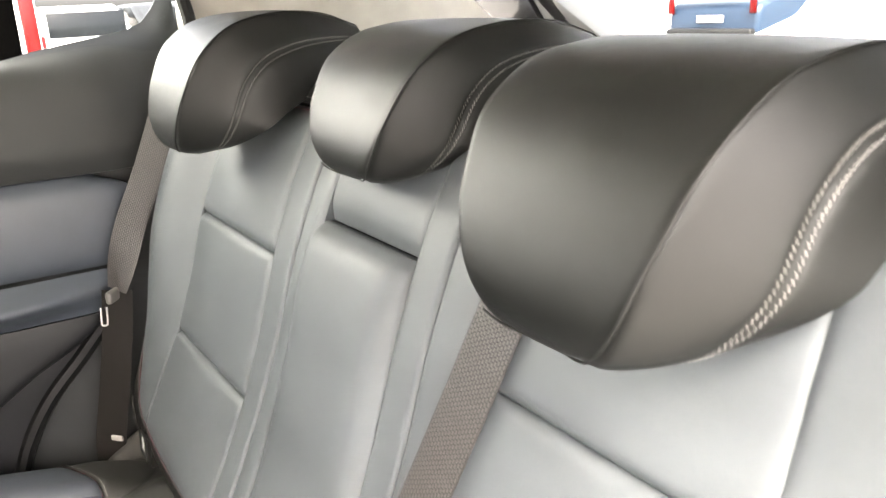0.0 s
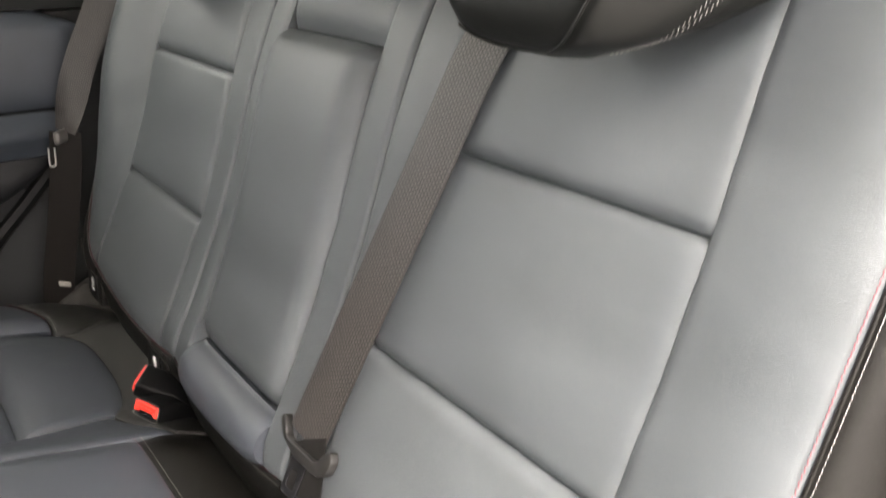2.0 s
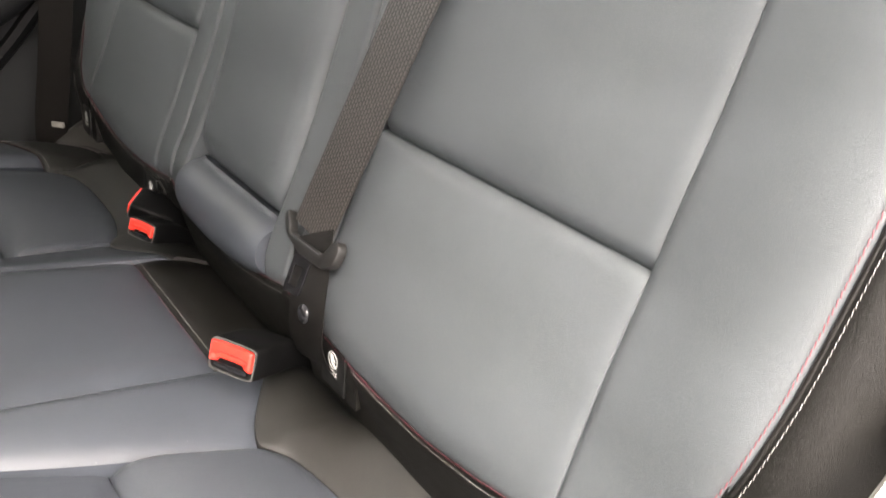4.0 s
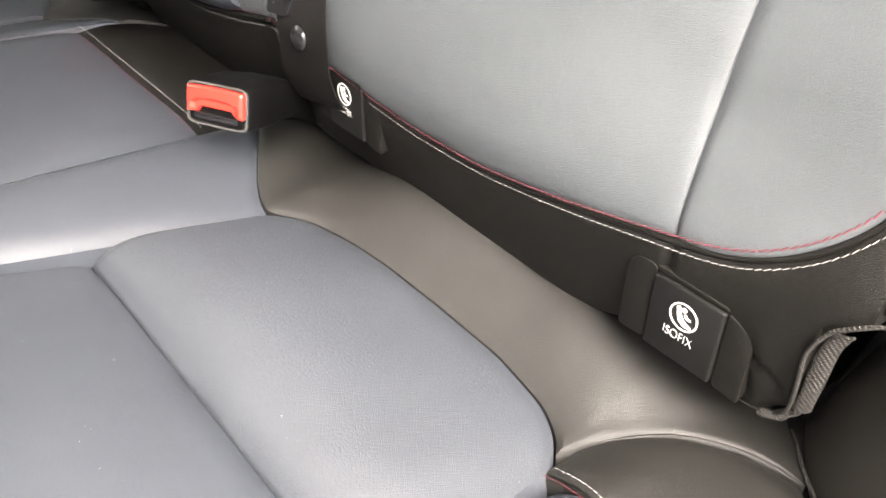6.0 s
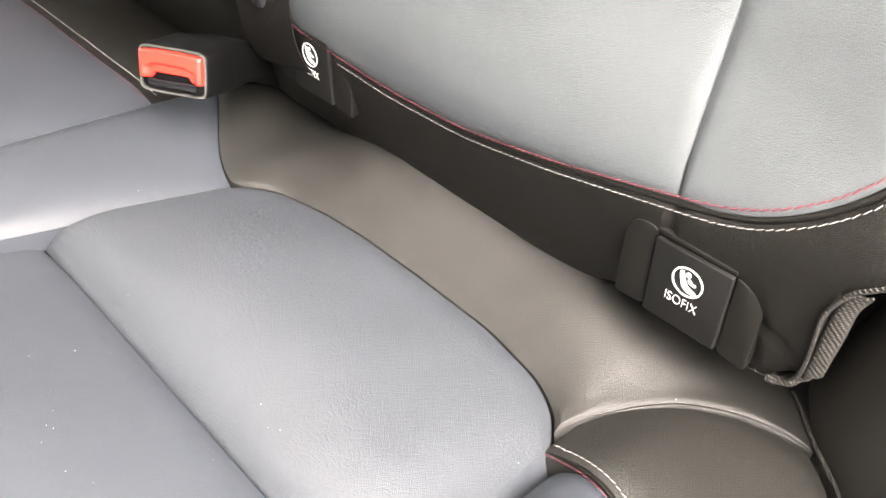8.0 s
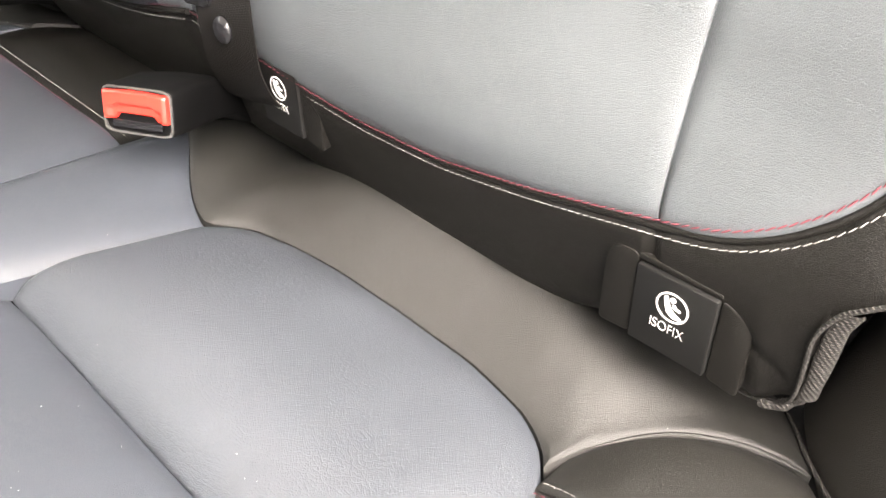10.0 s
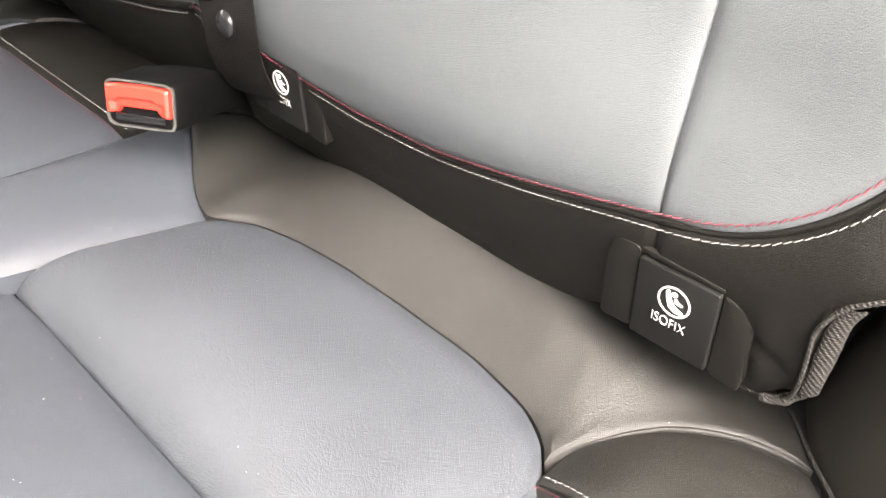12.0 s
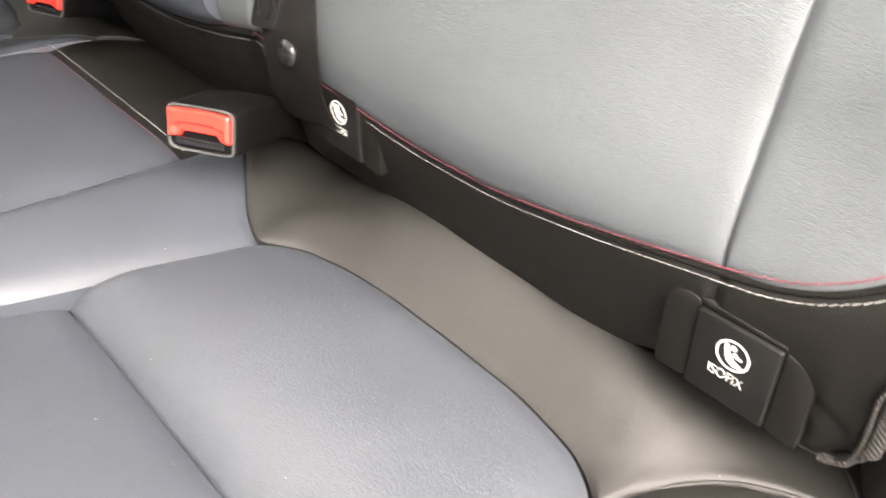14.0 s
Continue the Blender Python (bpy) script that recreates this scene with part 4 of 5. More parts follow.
def insert(u, v):
    z = 0.945 + (1.094 - 0.945) * v
    end = 0.062 - 0.20 * max(0, 1.03 - z) - 0.05 * step01(1.07, 1.094, z)
    return -1.3 + (end + 1.3) * u, z


patch("padded_insert", insert, lambda y, z: (Vector((-1.170 + 0.004 * math.sin(z * 20), y, z)), Vector((1, 0, 0))), TRIM_BLUE, door, nu=44, nv=24, bulge=0.004, edges=(0.0, 0.012, 0.010, 0.014), size=(1.36, 0.15), reach=0.012, label="blue-grey padded insert")


def ledge(u, v):
    return -1.3 + (0.020 - 0.02 * (1 - v) + 1.3) * u, 0.872 + (0.944 - 0.872) * v


def ledge_surf(y, z):
    t = (z - 0.872) / 0.072
    out = 0.050 * math.exp(-(((t - 0.55) / 0.33) ** 2)) * (0.25 + 0.75 * step01(0.03, -0.16, y))
    return Vector((-1.170 + out, y, z)), Vector((0.85, 0, 0.5)).normalized()


patch("armrest_ledge", ledge, ledge_surf, TRIM_BLUE, door, nu=40, nv=24, edges=(0, 0.010, 0.006, 0.004), size=(1.3, 0.075), reach=0.009)


def lower(u, v):
    z = 0.46 + (0.871 - 0.46) * v
    end = float(np.interp(z, [0.46, 0.70, 0.75, 0.79, 0.817, 0.85, 0.871], [-0.36, -0.25, -0.185, -0.122, -0.066, -0.015, 0.005]))
    return -1.3 + (end + 1.3) * u, z


patch("lower_trim", lower, lambda y, z: (Vector((-1.158 - 0.03 * step01(0.70, 0.5, z), y, z)), Vector((1, 0, 0))), TRIM_LOW, door, nu=40, nv=24, edges=(0, 0.012, 0.0, 0.006), size=(1.3, 0.4), reach=0.014)
tube("door_seal", curve_points([(-1.195, 0.135, 1.16), (-1.195, 0.085, 1.07), (-1.195, 0.045, 0.965), (-1.195, 0.012, 0.87), (-1.195, -0.045, 0.80), (-1.195, -0.108, 0.735), (-1.195, -0.15, 0.67), (-1.195, -0.175, 0.60), (-1.195, -0.185, 0.50)], 50), 0.013, RUBBER)
tagged(bpy.data.objects["door_seal"], "black rubber door seal", "seal", kind="structure")
slab("wall_sill", rounded([(-0.30, 0.45), (-0.19, 0.45), (-0.185, 0.62), (-0.12, 0.735), (-0.055, 0.802), (0.0, 0.86), (-0.02, 0.87), (-0.30, 0.70)], 0.01), 0.02, side_pose(-1.195), TRIM_LOW, 0.004, "grey painted door aperture behind the door", "trim")
glass_mat, gt, gb = material("window_glass", (0.9, 0.93, 0.93), 0.02)
gb.inputs["Transmission Weight"].default_value = 1.0
gb.inputs["IOR"].default_value = 1.05
pane = slab("window_1", [(-1.3, 1.20), (0.19, 1.28), (0.25, 1.52), (-1.3, 1.52)], 0.004, side_pose(-1.205), glass_mat, 0, "clear side window of the rear door", "window")
pane.visible_shadow = False
slab("wall_post", [(-0.16, 1.262), (-0.055, 1.285), (-0.055, 1.55), (-0.16, 1.55)], 0.02, side_pose(-1.18), FOAM, 0.003, "black window divider post of the door", "trim")

# near side: quarter behind the door opening
slab("wall_near", rounded([(0.16, 0.30), (0.90, 0.30), (0.90, 1.55), (0.30, 1.55), (0.20, 1.25), (0.17, 0.9)], 0.03), 0.05, side_pose(0.215), TRIM_DARK, 0.006, "dark grey lining of the near rear quarter", "trim")

# roof
roof = block((1.40, 2.6, 0.05), 0.012, 2, pose(-0.510, -0.38, 1.575))
tagged(part("ceiling", roof, TRIM_LIGHT), "pale grey fabric headliner", "ceiling", kind="structure")

# Unseen rail, added to keep high sky light off the headrest tops.
tagged(part("wall_sky_shade", block((0.08, 2.6, 0.10), 0.02, 3, pose(0.185, -0.38, 1.502)), TRIM_LIGHT), "pale unseen rail added over the open door to cut sky light", "trim", kind="structure")

# front: an unseen plain partition added where the front seats stand, blocking light
tagged(part("wall_light_block", block((2.14, 0.06, 0.86), 0.02, 2, pose(-0.11, -0.80, 0.73)), PARTITION_BLACK), "plain dark unseen partition added to block light before the bench", "wall", kind="structure")

# tail: lower lining, side frames, window
REAR = Matrix(((1, 0, 0, 0), (0, 0, -1, 0.86), (0, 1, 0, 0), (0, 0, 0, 1)))
slab("wall_tail", [(-1.24, 0.30), (0.22, 0.30), (0.22, 1.19), (-1.24, 1.19)], 0.05, REAR, TRIM_DARK, 0.006, "dark tailgate lining", "trim")
slab("wall_tail_frame", [(-1.45, 1.10), (-0.93, 1.10), (-0.93, 1.14), (-1.06, 1.242), (-1.136, 1.324), (-1.36, 1.55), (-1.45, 1.55)], 0.05, REAR @ pose(0, 0, 0.010), GLOSS_BLACK, 0.006, "dark tailgate window frame", "trim")
slab("wall_tail_trim", [(-0.93, 1.14), (-0.86, 1.14), (-0.88, 1.225), (-0.963, 1.269), (-1.06, 1.32), (-1.24, 1.415), (-1.34, 1.52), (-1.136, 1.324), (-1.06, 1.242)], 0.05, REAR @ pose(0, 0, 0.0), TAIL_GREY, 0.006, "grey inner tailgate pillar trim", "trim")
slab("wall_tail_frame_near", [(0.05, 1.15), (0.25, 1.15), (0.25, 1.55), (0.09, 1.55)], 0.05, REAR, TRIM_DARK, 0.006, "dark tailgate window frame", "trim")
rear_pane = slab("window_2", [(-1.2, 1.10), (0.2, 1.10), (0.2, 1.55), (-1.2, 1.55)], 0.004, REAR @ pose(0, 0, -0.055), glass_mat, 0, "clear rear window of the tailgate", "window")
rear_pane.visible_shadow = False


# ---------- black leather filler beside the near cushion ----------
def filler(far):
    m = MIR if far else None
    root = thing("side_filler", (MIR - 0.12 if far else 0.12, 0.0, 0.30), "padded black leather filler beside the bench seat", "seat trim", "side fillers")

    def dom(u, v):
        return u, v

    rise = smoothed([(-0.36, 0.50), (-0.20, 0.565), (-0.10, 0.630), (-0.03, 0.690), (0.0, 0.709), (0.03, 0.720), (0.06, 0.714), (0.22, 0.700)], wide=4)

    def inner(y):
        """Where the pad meets the cushion's edge cord."""
        return float(np.interp(y, [-0.09, -0.045, -0.022, -0.0087, 0.0012, 0.0108, 0.0195, 0.0280, 0.0370, 0.0475, 0.060], [0.1064, 0.1057, 0.1014, 0.0931, 0.0835, 0.0737, 0.0654, 0.0589, 0.0524, 0.0474, 0.046]))

    def height(x, y):
        return rise(y) - (0.040 if far else 0.0) - 0.09 * max(0, 1 - (x - inner(y)) / 0.040) ** 2 - 0.10 * max(0, (x - 0.125) / 0.09) ** 2

    def surf(u, v):
        y, e = -0.34 + 0.56 * v, 0.001
        x = inner(y) + 0.0008 + (0.2235 - inner(y)) * u
        n = Vector((height(x - e, y) - height(x + e, y), height(x, y - e) - height(x, y + e), 2 * e)).normalized()
        return Vector((x, y, height(x, y))), n

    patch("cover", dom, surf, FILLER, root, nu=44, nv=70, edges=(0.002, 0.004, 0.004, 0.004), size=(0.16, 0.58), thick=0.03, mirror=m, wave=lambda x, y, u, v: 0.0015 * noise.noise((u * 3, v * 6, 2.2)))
    base = block((0.06, 0.46, 0.29), 0.01, 2, pose((MIR - 0.135) if far else 0.135, -0.08, 0.40))
    adopt(root, part("base", base, FOAM))
    return root


filler(False)
filler(True)


# ---------- seat belts ----------
def on_off(x, z, off):
    p, n = back_surf(x, z)
    return p + n * off


def centre_belt():
    root = thing("seat_belt", (-0.285, 0.02, 0.65), "brown-grey woven centre seat belt with its black tongue", "seat belt", "rear seat belts")
    a, b = on_off(-0.310, 0.795, 0.013), on_off(-0.247, 1.125, 0.010)
    pts = curve_points([on_off(-0.200, 1.222, 0.010), on_off(-0.228, 1.175, 0.010)] + [b.lerp(a, t) for t in (0, 0.25, 0.5, 0.75, 1)], 60)
    ribbon("webbing", pts, Vector((1, 0.15, 0)), 0.049, BELT, root, "brown-grey woven webbing", nu=11)
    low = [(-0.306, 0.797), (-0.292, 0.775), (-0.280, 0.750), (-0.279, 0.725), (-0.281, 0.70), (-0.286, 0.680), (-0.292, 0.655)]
    ribbon("lower_webbing", curve_points([on_off(x, z, 0.0135 - 0.030 * step01(0.712, 0.670, z)) for x, z in low], 44), Vector((1, 0.1, 0.12)), 0.049, BELT_DEEP_SHADE, root, "woven webbing, its shade darkened into the colour", nu=11)
    # tongue: bowed plastic bar with a slot, steel blade below
    c, n = back_surf(-0.305, 0.792)
    c = c + n * 0.013
    right = Vector((0.95, 0.07, 0.10)).normalized()
    right = (right - n * right.dot(n)).normalized()
    upw = n.cross(right)
    upw = upw if upw.z > 0 else -upw
    at = Matrix((( right.x, upw.x, n.x, c.x), (right.y, upw.y, n.y, c.y), (right.z, upw.z, n.z, c.z), (0, 0, 0, 1)))
    outer = rounded([(-0.047, 0.011), (-0.041, 0.017), (-0.034, 0.008), (-0.029, -0.001), (0.025, -0.006), (0.033, 0.006), (0.040, 0.010), (0.046, 0.003), (0.043, -0.010), (0.030, -0.017), (-0.008, -0.014), (-0.036, -0.003)], 0.005)
    bar = slab("tongue", outer, 0.008, at @ pose(0, 0, 0.005), TONGUE_DARK, 0.002, parent=root)
    bar["label"] = "black plastic tongue bar"
    blade = bmesh.new()
    ring_o = rounded([(-0.002, -0.014), (0.024, -0.014), (0.023, -0.046), (-0.001, -0.046)], 0.004)
    ring_i = rounded([(0.004, -0.023), (0.017, -0.023), (0.017, -0.040), (0.004, -0.040)], 0.0015)
    for z in (0.002, -0.0008):
        a = [blade.verts.new((x - 0.012 + 0.10 * (y + 0.014), y, z)) for x, y in ring_o]
        b = [blade.verts.new((x - 0.012 + 0.10 * (y + 0.014), y, z)) for x, y in ring_i]
        if z > 0:
            fa, fb = a, b
    k = len(fa)
    for i in range(k):
        j = (i + 1) % k
        blade.faces.new((fa[i], fa[j], fb[j], fb[i]))
        blade.faces.new((a[j], a[i], b[i], b[j]))
        blade.faces.new((fa[j], fa[i], a[i], a[j]))
        blade.faces.new((fb[i], fb[j], b[j], b[i]))
    bmesh.ops.transform(blade, matrix=at @ pose(0, 0, 0.001), verts=blade.verts)
    adopt(root, part("blade", blade, GLOSS_BLACK, label="black coated steel blade"))
    # stop button
    q, nn = back_surf(-0.281, 0.7465)
    knob = bmesh.new()
    bmesh.ops.create_uvsphere(knob, u_segments=20, v_segments=10, radius=0.0082)
    bmesh.ops.scale(knob, vec=(1, 1, 0.5), verts=knob.verts)
    bmesh.ops.transform(knob, matrix=Matrix.Translation(q + nn * 0.0145) @ nn.to_track_quat("Z", "Y").to_matrix().to_4x4(), verts=knob.verts)
    adopt(root, part("stop_button", knob, GLOSS_BLACK, label="glossy black button"))
    return root


centre_belt()


def side_belt(far):
    root = thing("seat_belt", (MIR - 0.145 if far else 0.145, 0.0, 0.62), "brown-grey side seat belt hanging beside the seat" if far else "brown-grey side seat belt hanging beside the near bolster", "seat belt", "rear seat belts")
    if far:
        up = curve_points([(-1.125, 0.128, 1.20), (-1.130, 0.086, 1.097), (-1.132, 0.052, 1.026), (-1.130, 0.034, 0.984), (-1.128, 0.010, 0.915)], 36)
        wide = curve_points([(0.65, 0.75, 0.1), (0.45, 0.9, 0.1), (0.15, 1.0, 0.1), (0.3, 0.95, 0.1), (0.88, 0.45, 0.1)], 36)
        low = curve_points([(-1.128, 0.010, 0.915), (-1.125, 0.000, 0.85), (-1.124, -0.018, 0.76), (-1.127, -0.038, 0.665), (-1.128, -0.042, 0.60)], 30)
        tip = Vector((-1.126, 0.006, 0.910))
    else:
        up = curve_points([(0.165, 0.185, 1.20), (0.166, 0.165, 1.08), (0.158, 0.125, 0.95), (0.148, 0.098, 0.868)], 36)
        wide = [Vector((0.15, 0.95, -0.2))] * 36
        low = curve_points([(0.148, 0.098, 0.868), (0.1445, 0.0555, 0.811), (0.139, 0.032, 0.800), (0.1346, 0.0150, 0.7824), (0.1325, 0.004, 0.7625), (0.132, 0.0055, 0.712), (0.140, 0.0, 0.62)], 42)
        tip = Vector((0.143, 0.050, 0.880))
    ribbon("webbing", up, wide, 0.047, BELT, root, "brown-grey woven webbing")
    twist = [Vector((0.35, 0.95, 0))] * 30 if far else curve_points([(0.1, 0.85, -0.45), (-0.1, 0.6, -0.78), (0.0, 0.59, -0.81), (0.17, 0.58, -0.79), (0.22, 0.67, -0.71), (0.4, 0.85, -0.2), (0.4, 0.9, 0.0)], 42)
    broad = [0.047] * 30 if far else [p.x for p in curve_points([(0.047, 0, 0), (0.034, 0, 0), (0.030, 0, 0), (0.032, 0, 0), (0.032, 0, 0), (0.026, 0, 0), (0.034, 0, 0)], 42)]
    ribbon("lower_webbing", low, twist, broad, BELT_SHADED, root, "woven webbing")
    bar = block((0.048, 0.010, 0.020) if far else (0.058, 0.012, 0.022), 0.004, 3, Matrix.Translation(tip) @ pose(0, 0, 0, 0, 0, -40 if far else -64))
    adopt(root, part("tongue", bar, TONGUE_GREY if far else BLACK_PLASTIC, label="grey plastic tongue" if far else "black plastic tongue"))
    if far:
        bend = Matrix.Translation(tip + Vector((0.014, -0.024, -0.030))) @ pose(0, 0, 0, -24, 0, 70)
        tube("blade", [bend @ p for p in curve_points([(-0.0045, 0, 0.016), (-0.0045, 0, -0.006), (-0.003, 0, -0.012), (0.003, 0, -0.012), (0.0045, 0, -0.006), (0.0045, 0, 0.016)], 24)], 0.0014, CHROME, root, "slotted steel blade")
        a = block((0.022, 0.005, 0.009), 0.002, 2, pose(-1.118, -0.030, 0.668, 0, 0, 40))
        adopt(root, part("anchor_label", a, TRIM_LIGHT, label="white care label at the anchor"))
    else:
        blade = block((0.003, 0.015, 0.044), 0.001, 2, pose(0.138, 0.022, 0.857, -49, 0, 0))
        adopt(root, part("blade", blade, CHROME, label="bright steel blade"))
    return root


side_belt(True)
side_belt(False)


# ---------- buckles ----------
def buckle(at, label):
    root = thing("seat_belt_buckle", at.translation, label, "belt buckle", "rear belt buckles")
    # local: x across, y backwards, z up, face at y = 0
    body = bmesh.new()
    rings = []
    for y, w, h, dz in ((0.0, 0.0235, 0.0125, 0), (0.002, 0.0245, 0.0135, 0), (0.03, 0.0240, 0.0145, 0.0), (0.055, 0.0200, 0.0130, -0.002), (0.085, 0.0150, 0.0090, -0.010), (0.110, 0.0120, 0.0070, -0.022)):
        ring = []
        for a in np.linspace(0, 2 * math.pi, 25)[:-1]:
            c, s = math.cos(a), math.sin(a)
            ring.append(body.verts.new((w * math.copysign(abs(c) ** 0.32, c), y, dz + h * math.copysign(abs(s) ** 0.32, s))))
        rings.append(ring)
    for a, b in zip(rings, rings[1:]):
        for i in range(24):
            body.faces.new((a[i], a[(i + 1) % 24], b[(i + 1) % 24], b[i]))
    body.faces.new(rings[0])
    body.faces.new(list(reversed(rings[-1])))
    shell = part("housing", body, HOUSING, label="black plastic housing")
    rim = bmesh.new()
    vs = []
    for r, y in ((1.0, -0.0002), (1.0, -0.0016), (0.95, -0.0016), (0.95, 0.003)):
        row = []
        for a in np.linspace(0, 2 * math.pi, 25)[:-1]:
            c, s = math.cos(a), math.sin(a)
            row.append(rim.verts.new((0.0235 * r * math.copysign(abs(c) ** 0.25, c), y, 0.0127 * (r - (1 - r) * 0.6) * math.copysign(abs(s) ** 0.25, s))))
        vs.append(row)
    for a, b in zip(vs, vs[1:]):
        for i in range(24):
            rim.faces.new((a[i], a[(i + 1) % 24], b[(i + 1) % 24], b[i]))
    rim_ob = part("face_rim", rim, material("buckle_rim", (0.065, 0.064, 0.062), 0.25)[0], label="dark grey rim")
    # button: arched top, a finger scoop low down, a notch over the slot
    nu, nv, pts, quads = 33, 15, [], []
    for depth in (0, 1):
        for b in np.linspace(0, 1, nv):
            for a in np.linspace(-1, 1, nu):
                low = -0.0048 + 0.0030 * step01(0.68, 0.56, abs(a))
                top = 0.0108 - 0.0008 * a * a
                scoop = 0.0024 * step01(0.50, 0.34, b) * step01(0.90, 0.72, abs(a))
                rim_in = 0.0012 * (step01(0.92, 1.0, abs(a)) + step01(0.92, 1.0, b) + step01(0.08, 0.0, b))
                pts.append((0.0214 * a, (-0.0050 + scoop + min(rim_in, 0.0014)) if not depth else 0.003, low + (top - low) * b))
    n = nu * nv
    for b in range(nv - 1):
        for a in range(nu - 1):
            q = b * nu + a
            quads += [(q, q + 1, q + nu + 1, q + nu), (n + q, n + q + nu, n + q + nu + 1, n + q + 1)]
    ring = [*range(nu), *(b * nu + nu - 1 for b in range(1, nv)), *(n - 1 - a for a in range(1, nu)), *((nv - 1 - b) * nu for b in range(1, nv - 1))]
    quads += [(ring[q - 1], n + ring[q - 1], n + ring[q], ring[q]) for q in range(len(ring))]
    red = raw("release_button", pts, quads, RED, label="red release button")
    slot = part("slot", block((0.034, 0.004, 0.0042), 0.0008, 2, pose(0, -0.0006, -0.0072)), GLOSS_BLACK, label="dark slot")
    for ob in (shell, rim_ob, red, slot):
        ob.parent = root
    root.matrix_world = at
    return root


buckle(pose(-0.296, -0.076, 0.7185, -20, 2, 28) @ Matrix.Diagonal((0.94, 1.0, 1.06, 1)), "belt buckle with red button lying at the seat gap")
buckle(pose(-0.604, -0.054, 0.7005, -22, 4, 24) @ Matrix.Scale(0.80, 4), "belt buckle with red button beside the far buckle")
buckle(pose(-0.668, -0.040, 0.706, -24, 10, -42) @ Matrix.Scale(0.82, 4), "turned belt buckle with red button in the seat gap")


# ---------- child-seat anchor covers ----------
def lettering(word, size, at, mat):
    cu = bpy.data.curves.new("word", "FONT")
    cu.body, cu.size, cu.align_x, cu.align_y, cu.extrude = word, size, "CENTER", "CENTER", 0.00012
    cu.offset = -0.00018
    tmp = bpy.data.objects.new("word", cu)
    me = bpy.data.meshes.new_from_object(tmp)
    bpy.data.objects.remove(tmp)
    me.name = "lettering"
    me.transform(at)
    me.materials.clear()
    me.materials.append(mat)
    return new("lettering", me)


def anchor_cover(x, top=0.7262, y=-0.0122):
    """A stiff pocket standing in the skirt: flap in the middle, leather on both sides and above."""
    root = thing("child_seat_anchor_cover", (x, y, top - 0.04), "black anchor cover lettered ISOFIX in the seat skirt", "anchor cover", "anchor covers")
    up = Vector((0, 0.075, 1)).normalized()
    M = Matrix(((1, 0, 0, x), (0, up.y, -up.z, y), (0, up.z, up.y, top - 0.0195), (0, 0, 0, 1)))
    for pts, back in (
        ([(-0.0340, 0.0130), (-0.0325, 0.0195), (-0.0270, 0.0230), (-0.0188, 0.0228), (-0.0188, -0.0205), (-0.0345, -0.0215)], 0.0016),
        ([(0.0188, 0.0205), (0.0325, 0.0138), (0.0325, -0.0255), (0.0188, -0.0215)], 0.0016),
        ([(-0.0186, 0.0203), (0.0186, 0.0203), (0.0186, 0.0226), (-0.0186, 0.0236)], 0.0016),
    ):
        pocket = slab("surround", rounded(pts, 0.003), 0.024, M @ pose(0.0188, 0, -back, 0, 9 if pts[0][0] > 0 else 0, 0) @ pose(-0.0188, 0, 0), BLACK, 0.0008, parent=root)
        pocket["label"] = "black leather surround"
    flap = slab("flap", rounded([(-0.0181, 0.0196), (0.0181, 0.0196), (0.0181, -0.0205), (-0.0181, -0.0205)], 0.0012), 0.022, M, BLACK_PLASTIC, 0.0008, parent=root)
    flap["label"] = "black plastic flap"
    T = M @ pose(0.0002, 0.0008, 0.0001)
    ring = bmesh.new()
    rows = []
    for r, h in ((0.0066, 0.0), (0.0066, 0.00025), (0.0074, 0.00025), (0.0074, 0.0)):
        rows.append([ring.verts.new((r * math.cos(a), 0.0055 + r * math.sin(a), h)) for a in np.linspace(0, 2 * math.pi, 49)[:-1]])
    for a, b in zip(rows, rows[1:]):
        for i in range(48):
            ring.faces.new((a[i], b[i], b[(i + 1) % 48], a[(i + 1) % 48]))
    bmesh.ops.transform(ring, matrix=T, verts=ring.verts)
    adopt(flap, part("printed_ring", ring, PRINT_WHITE, label="white printed ring"))
    dot = slab("printed_mark", [(-0.0002 + 0.0013 * math.cos(a), 0.0093 + 0.0013 * math.sin(a)) for a in np.linspace(0, 2 * math.pi, 17)[:-1]], 0.0003, T @ pose(0, 0, 0.0003), PRINT_WHITE, parent=flap)
    dot["label"] = "white printed dot"
    mark = slab("printed_mark", rounded([(-0.0042, 0.0098), (-0.0026, 0.0106), (-0.0010, 0.0060), (0.0008, 0.0036), (0.0046, 0.0020), (0.0050, 0.0008), (0.0008, 0.0004), (-0.0022, 0.0022), (-0.0036, 0.0060)], 0.0006, 4), 0.0003, T @ pose(0, 0, 0.0003), PRINT_WHITE, parent=flap)
    mark["label"] = "white printed mark"
    bar = slab("printed_mark", rounded([(0.0000, 0.0074), (0.0012, 0.0076), (0.0020, 0.0064), (0.0040, 0.0060), (0.0040, 0.0050), (0.0014, 0.0050), (0.0002, 0.0058)], 0.0005, 4), 0.0003, T @ pose(0, 0, 0.0003), PRINT_WHITE, parent=flap)
    bar["label"] = "white printed mark"
    adopt(flap, lettering("ISOFIX", 0.0072, T @ pose(-0.0010, -0.0064, 0.0001) @ Matrix.Diagonal((0.76, 1, 1, 1)), PRINT_WHITE))
    return root


anchor_cover(0.0078)
anchor_cover(-0.2570, 0.7280, -0.0090)
anchor_cover(-0.7000, 0.7210, -0.0135)
anchor_cover(MIR - 0.0078)


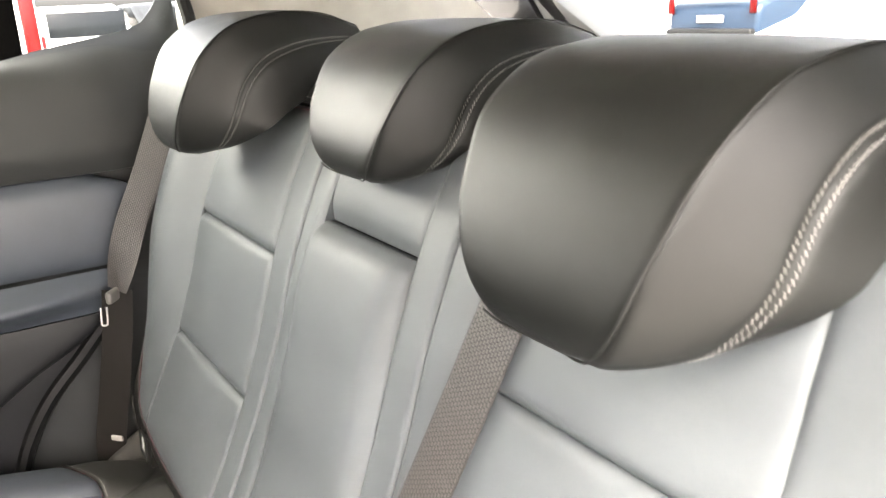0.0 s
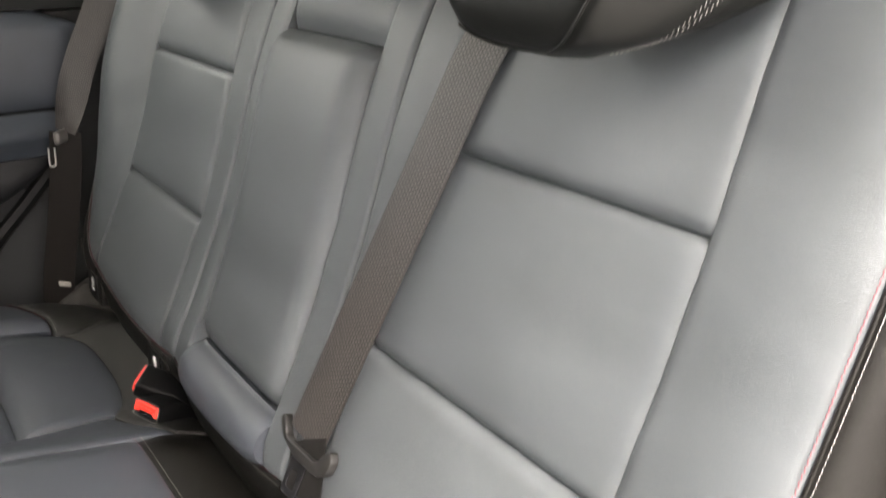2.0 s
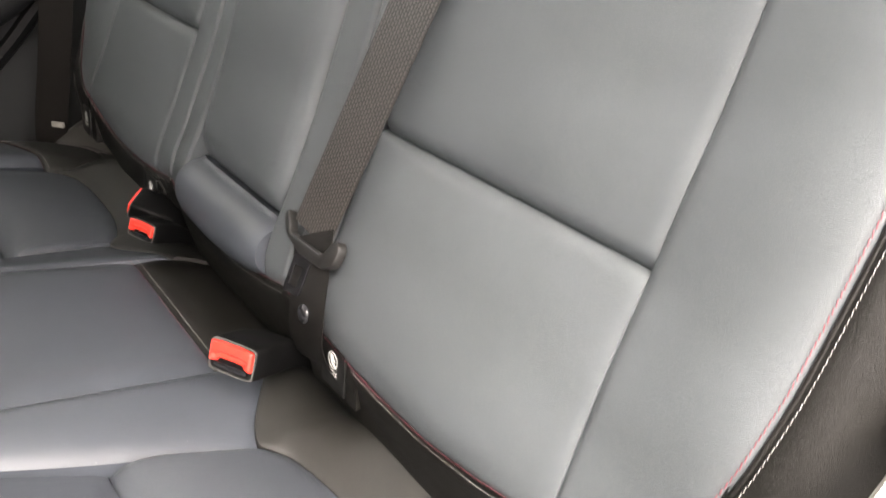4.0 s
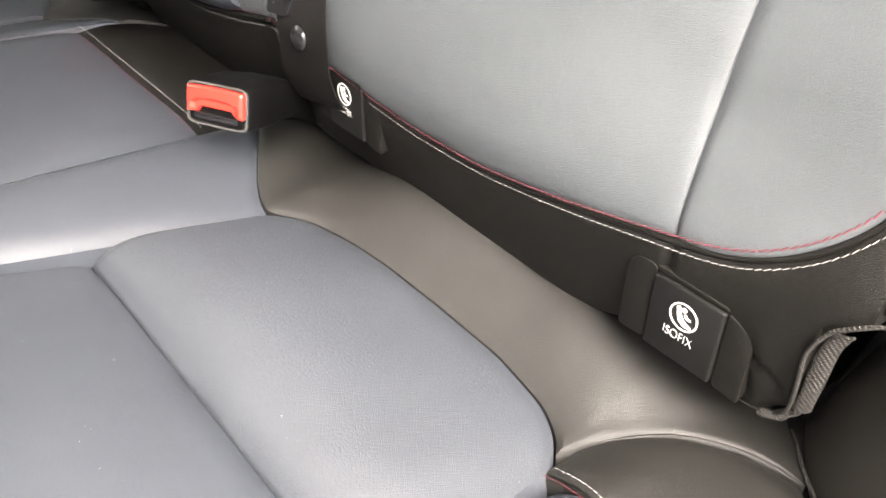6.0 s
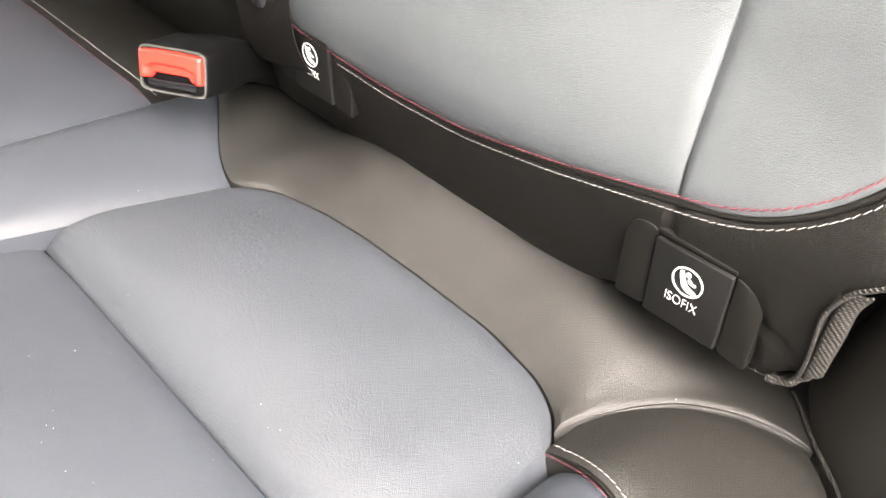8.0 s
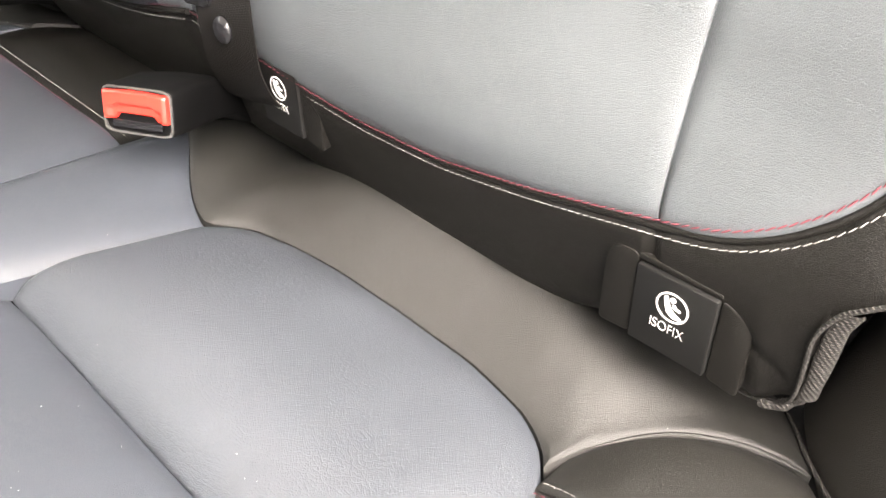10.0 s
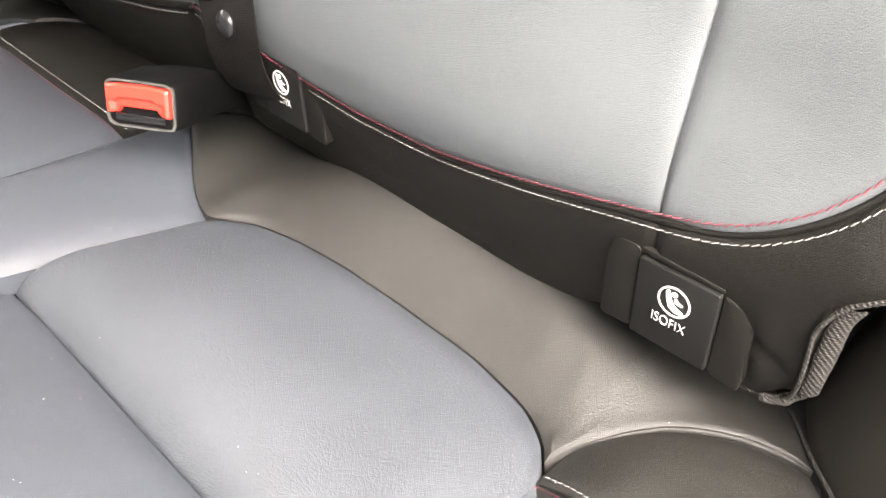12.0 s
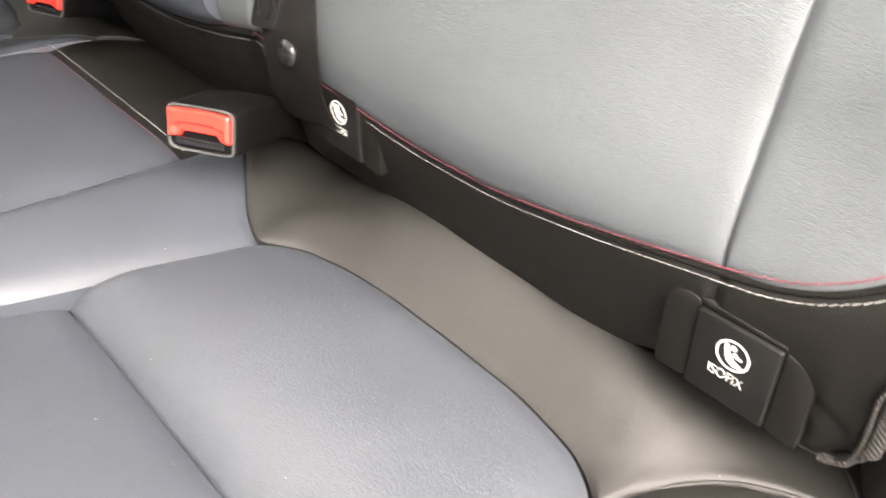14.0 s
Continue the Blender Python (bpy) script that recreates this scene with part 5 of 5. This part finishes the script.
# ---------- dust on the cushion ----------
def dust():
    rng = random.Random(11)
    verts, faces = [], []
    for _ in range(110):
        x, y = rng.uniform(-0.30, 0.05), rng.uniform(-0.24, 0.02)
        p, n = cush_surf(x, y)
        p = p + n * (0.006 * (1 - (2 * (x + 0.272) / 0.264 - 1) ** 2) * (1 if -0.272 < x < -0.01 and -0.18 < y < -0.06 else 0) * max(0, 1 - (2 * (y + 0.185) / 0.135 - 1) ** 2))
        r = rng.choice((0.00012, 0.00015, 0.00018, 0.00024))
        k = len(verts)
        a = rng.uniform(0, 3)
        d = Vector((math.cos(a), math.sin(a), 0)) * r * rng.uniform(1, 2.2)
        e = Vector((-math.sin(a), math.cos(a), 0)) * r
        verts += [p + d, p + e, p - d, p - e, p + n * r, p - n * r]
        faces += [(k, k + 1, k + 4), (k + 1, k + 2, k + 4), (k + 2, k + 3, k + 4), (k + 3, k, k + 4), (k + 1, k, k + 5), (k + 2, k + 1, k + 5), (k + 3, k + 2, k + 5), (k, k + 3, k + 5)]
    ob = raw("dust_specks", verts, faces, DUST)
    tagged(ob, "tiny pale dust specks lying on the cushion", "dust", kind="stuff")


dust()


# ---------- parked vehicles outside the windows ----------
PAINTS = {
    "white": material("white_paint", (0.78, 0.78, 0.77), 0.25)[0],
    "blue": material("blue_paint", (0.010, 0.019, 0.034), 0.3, spec=0.25)[0],
    "dark": material("dark_paint", (0.012, 0.013, 0.014), 0.3, spec=0.25)[0],
}
CAR_GLASS = material("tinted_glass", (0.004, 0.005, 0.006), 0.12, spec=0.12)[0]
LAMP_RED = material("tail_lamp_red", (0.045, 0.0012, 0.0012), 0.2, spec=0.15)[0]
TYRE = plastic("tyre", (0.02, 0.02, 0.02), 0.8, 0.4, 200)
RIM = material("wheel_rim", (0.5, 0.5, 0.5), 0.35, 0.8)[0]


def vehicle(name, label, category, paint, at, profile, glass, half, lamp, glazed=True):
    """A parked vehicle: x backwards from its nose, z up; profile and glass outlines in x and z."""
    root = thing(name, (0, 0, 0), label, category, "parked vehicles")
    SIDE = Matrix(((1, 0, 0, 0), (0, 0, -1, -half), (0, 1, 0, 0), (0, 0, 0, 1)))
    bm = outline_solid(rounded(profile, 0.18, 6), 2 * half, SIDE, 0.10, 4)
    far_edges = [e for e in bm.edges if all(abs(v.co.y - half) < 1e-4 for v in e.verts)]
    bmesh.ops.bevel(bm, geom=far_edges, offset=0.10, segments=4, affect="EDGES", profile=0.5)
    obs = [part("body", bm, PAINTS[paint])]
    for pts in glass:
        for s in (-1, 1):
            m = Matrix(((1, 0, 0, 0), (0, 0, s, s * (half + 0.004)), (0, 1, 0, 0), (0, 0, 0, 1)))
            obs.append(part("side_window", outline_solid(rounded(pts, 0.06), 0.02, m, 0.004), CAR_GLASS, label="dark side window"))
    end = max(p[0] for p in profile)
    w0, w1 = lamp
    if glazed:
        obs.append(part("rear_window", block((0.02, 1.5 * half, 0.42), 0.008, 2, pose(end - 0.02, 0, w1 + 0.16, 0, -6, 0)), CAR_GLASS, label="dark rear window"))
    for s in (-1, 1):
        obs.append(part("tail_light", block((0.05, 0.13 - 0.12 * (w1 - w0 - 0.2), w1 - w0), 0.02, 3, pose(end + 0.004, s * (half - 0.085), (w0 + w1) / 2, 0, -3, 0)), LAMP_RED, label="red tail light"))
    obs.append(part("bumper", block((0.16, 1.9 * half, 0.24), 0.05, 3, pose(end + 0.03, 0, 0.45)), BLACK_PLASTIC, label="dark bumper"))
    obs.append(part("number_plate", block((0.02, 0.5, 0.11), 0.004, 2, pose(end + 0.015, 0, 0.72)), PRINT_WHITE, label="plain white plate"))
    for ob in obs:
        ob.parent = root
    for x in (0.85, end - 0.95):
        for s in (-1, 1):
            bt = bmesh.new()
            bmesh.ops.create_cone(bt, cap_ends=True, segments=32, radius1=0.33, radius2=0.33, depth=0.22)
            bmesh.ops.bevel(bt, geom=[e for e in bt.edges if len(e.link_faces) == 2 and any(len(f.verts) > 8 for f in e.link_faces)], offset=0.04, segments=3, affect="EDGES")
            M = pose(x, s * (half - 0.06), 0.33, 90)
            bmesh.ops.transform(bt, matrix=M, verts=bt.verts)
            wheel = part("wheel", bt, TYRE, label="black tyre")
            br = bmesh.new()
            bmesh.ops.create_cone(br, cap_ends=True, segments=24, radius1=0.21, radius2=0.19, depth=0.03)
            bmesh.ops.transform(br, matrix=pose(x, s * (half + 0.055), 0.33, 90 if s < 0 else -90), verts=br.verts)
            rim = part("rim", br, RIM, label="grey wheel rim")
            wheel.parent = root
            rim.parent = wheel
    root.matrix_world = at
    return root


VAN = [(0.0, 0.30), (0.0, 0.85), (0.75, 1.10), (1.45, 1.85), (4.5, 1.92), (4.6, 1.75), (4.62, 0.30)]
VAN_GLASS = [[(1.15, 1.15), (1.62, 1.68), (2.0, 1.70), (2.0, 1.12)]]
CAR = [(0.0, 0.28), (0.02, 0.72), (1.15, 0.92), (1.85, 1.40), (3.1, 1.43), (3.9, 1.02), (4.25, 0.95), (4.30, 0.28)]
CAR_SIDE = [[(1.45, 0.95), (1.95, 1.33), (2.45, 1.36), (2.45, 0.94)], [(2.52, 0.94), (2.52, 1.36), (3.02, 1.36), (3.5, 1.02)]]
PUT = lambda x, y, yaw: pose(x, y, 0, 0, 0, yaw)
vehicle("parked_van", "white delivery van with tall red tail lights", "van", "white", PUT(-10.55, -0.93, 8), VAN, VAN_GLASS, 0.92, (1.02, 1.50), False)
vehicle("parked_car", "dark saloon car standing in the lot", "car", "dark", PUT(-22.0, 4.7, 4), CAR, CAR_SIDE, 0.86, (0.75, 0.95))
vehicle("parked_car", "white saloon car standing in the lot", "car", "white", PUT(-19.9, 2.35, 3), CAR, CAR_SIDE, 0.86, (0.75, 0.95))
vehicle("parked_car", "blue estate car with red tail lights", "car", "blue", PUT(-9.9, 15.4, -84), CAR, CAR_SIDE, 0.86, (0.80, 1.10))
vehicle("parked_van", "white panel van with dark side glass", "van", "white", PUT(-7.2, 17.5, -70), VAN, VAN_GLASS, 0.92, (1.02, 1.50))
vehicle("parked_car", "white saloon car facing the tailgate", "car", "white", PUT(-5.1, 7.6, 98), CAR, CAR_SIDE, 0.86, (0.75, 0.95))
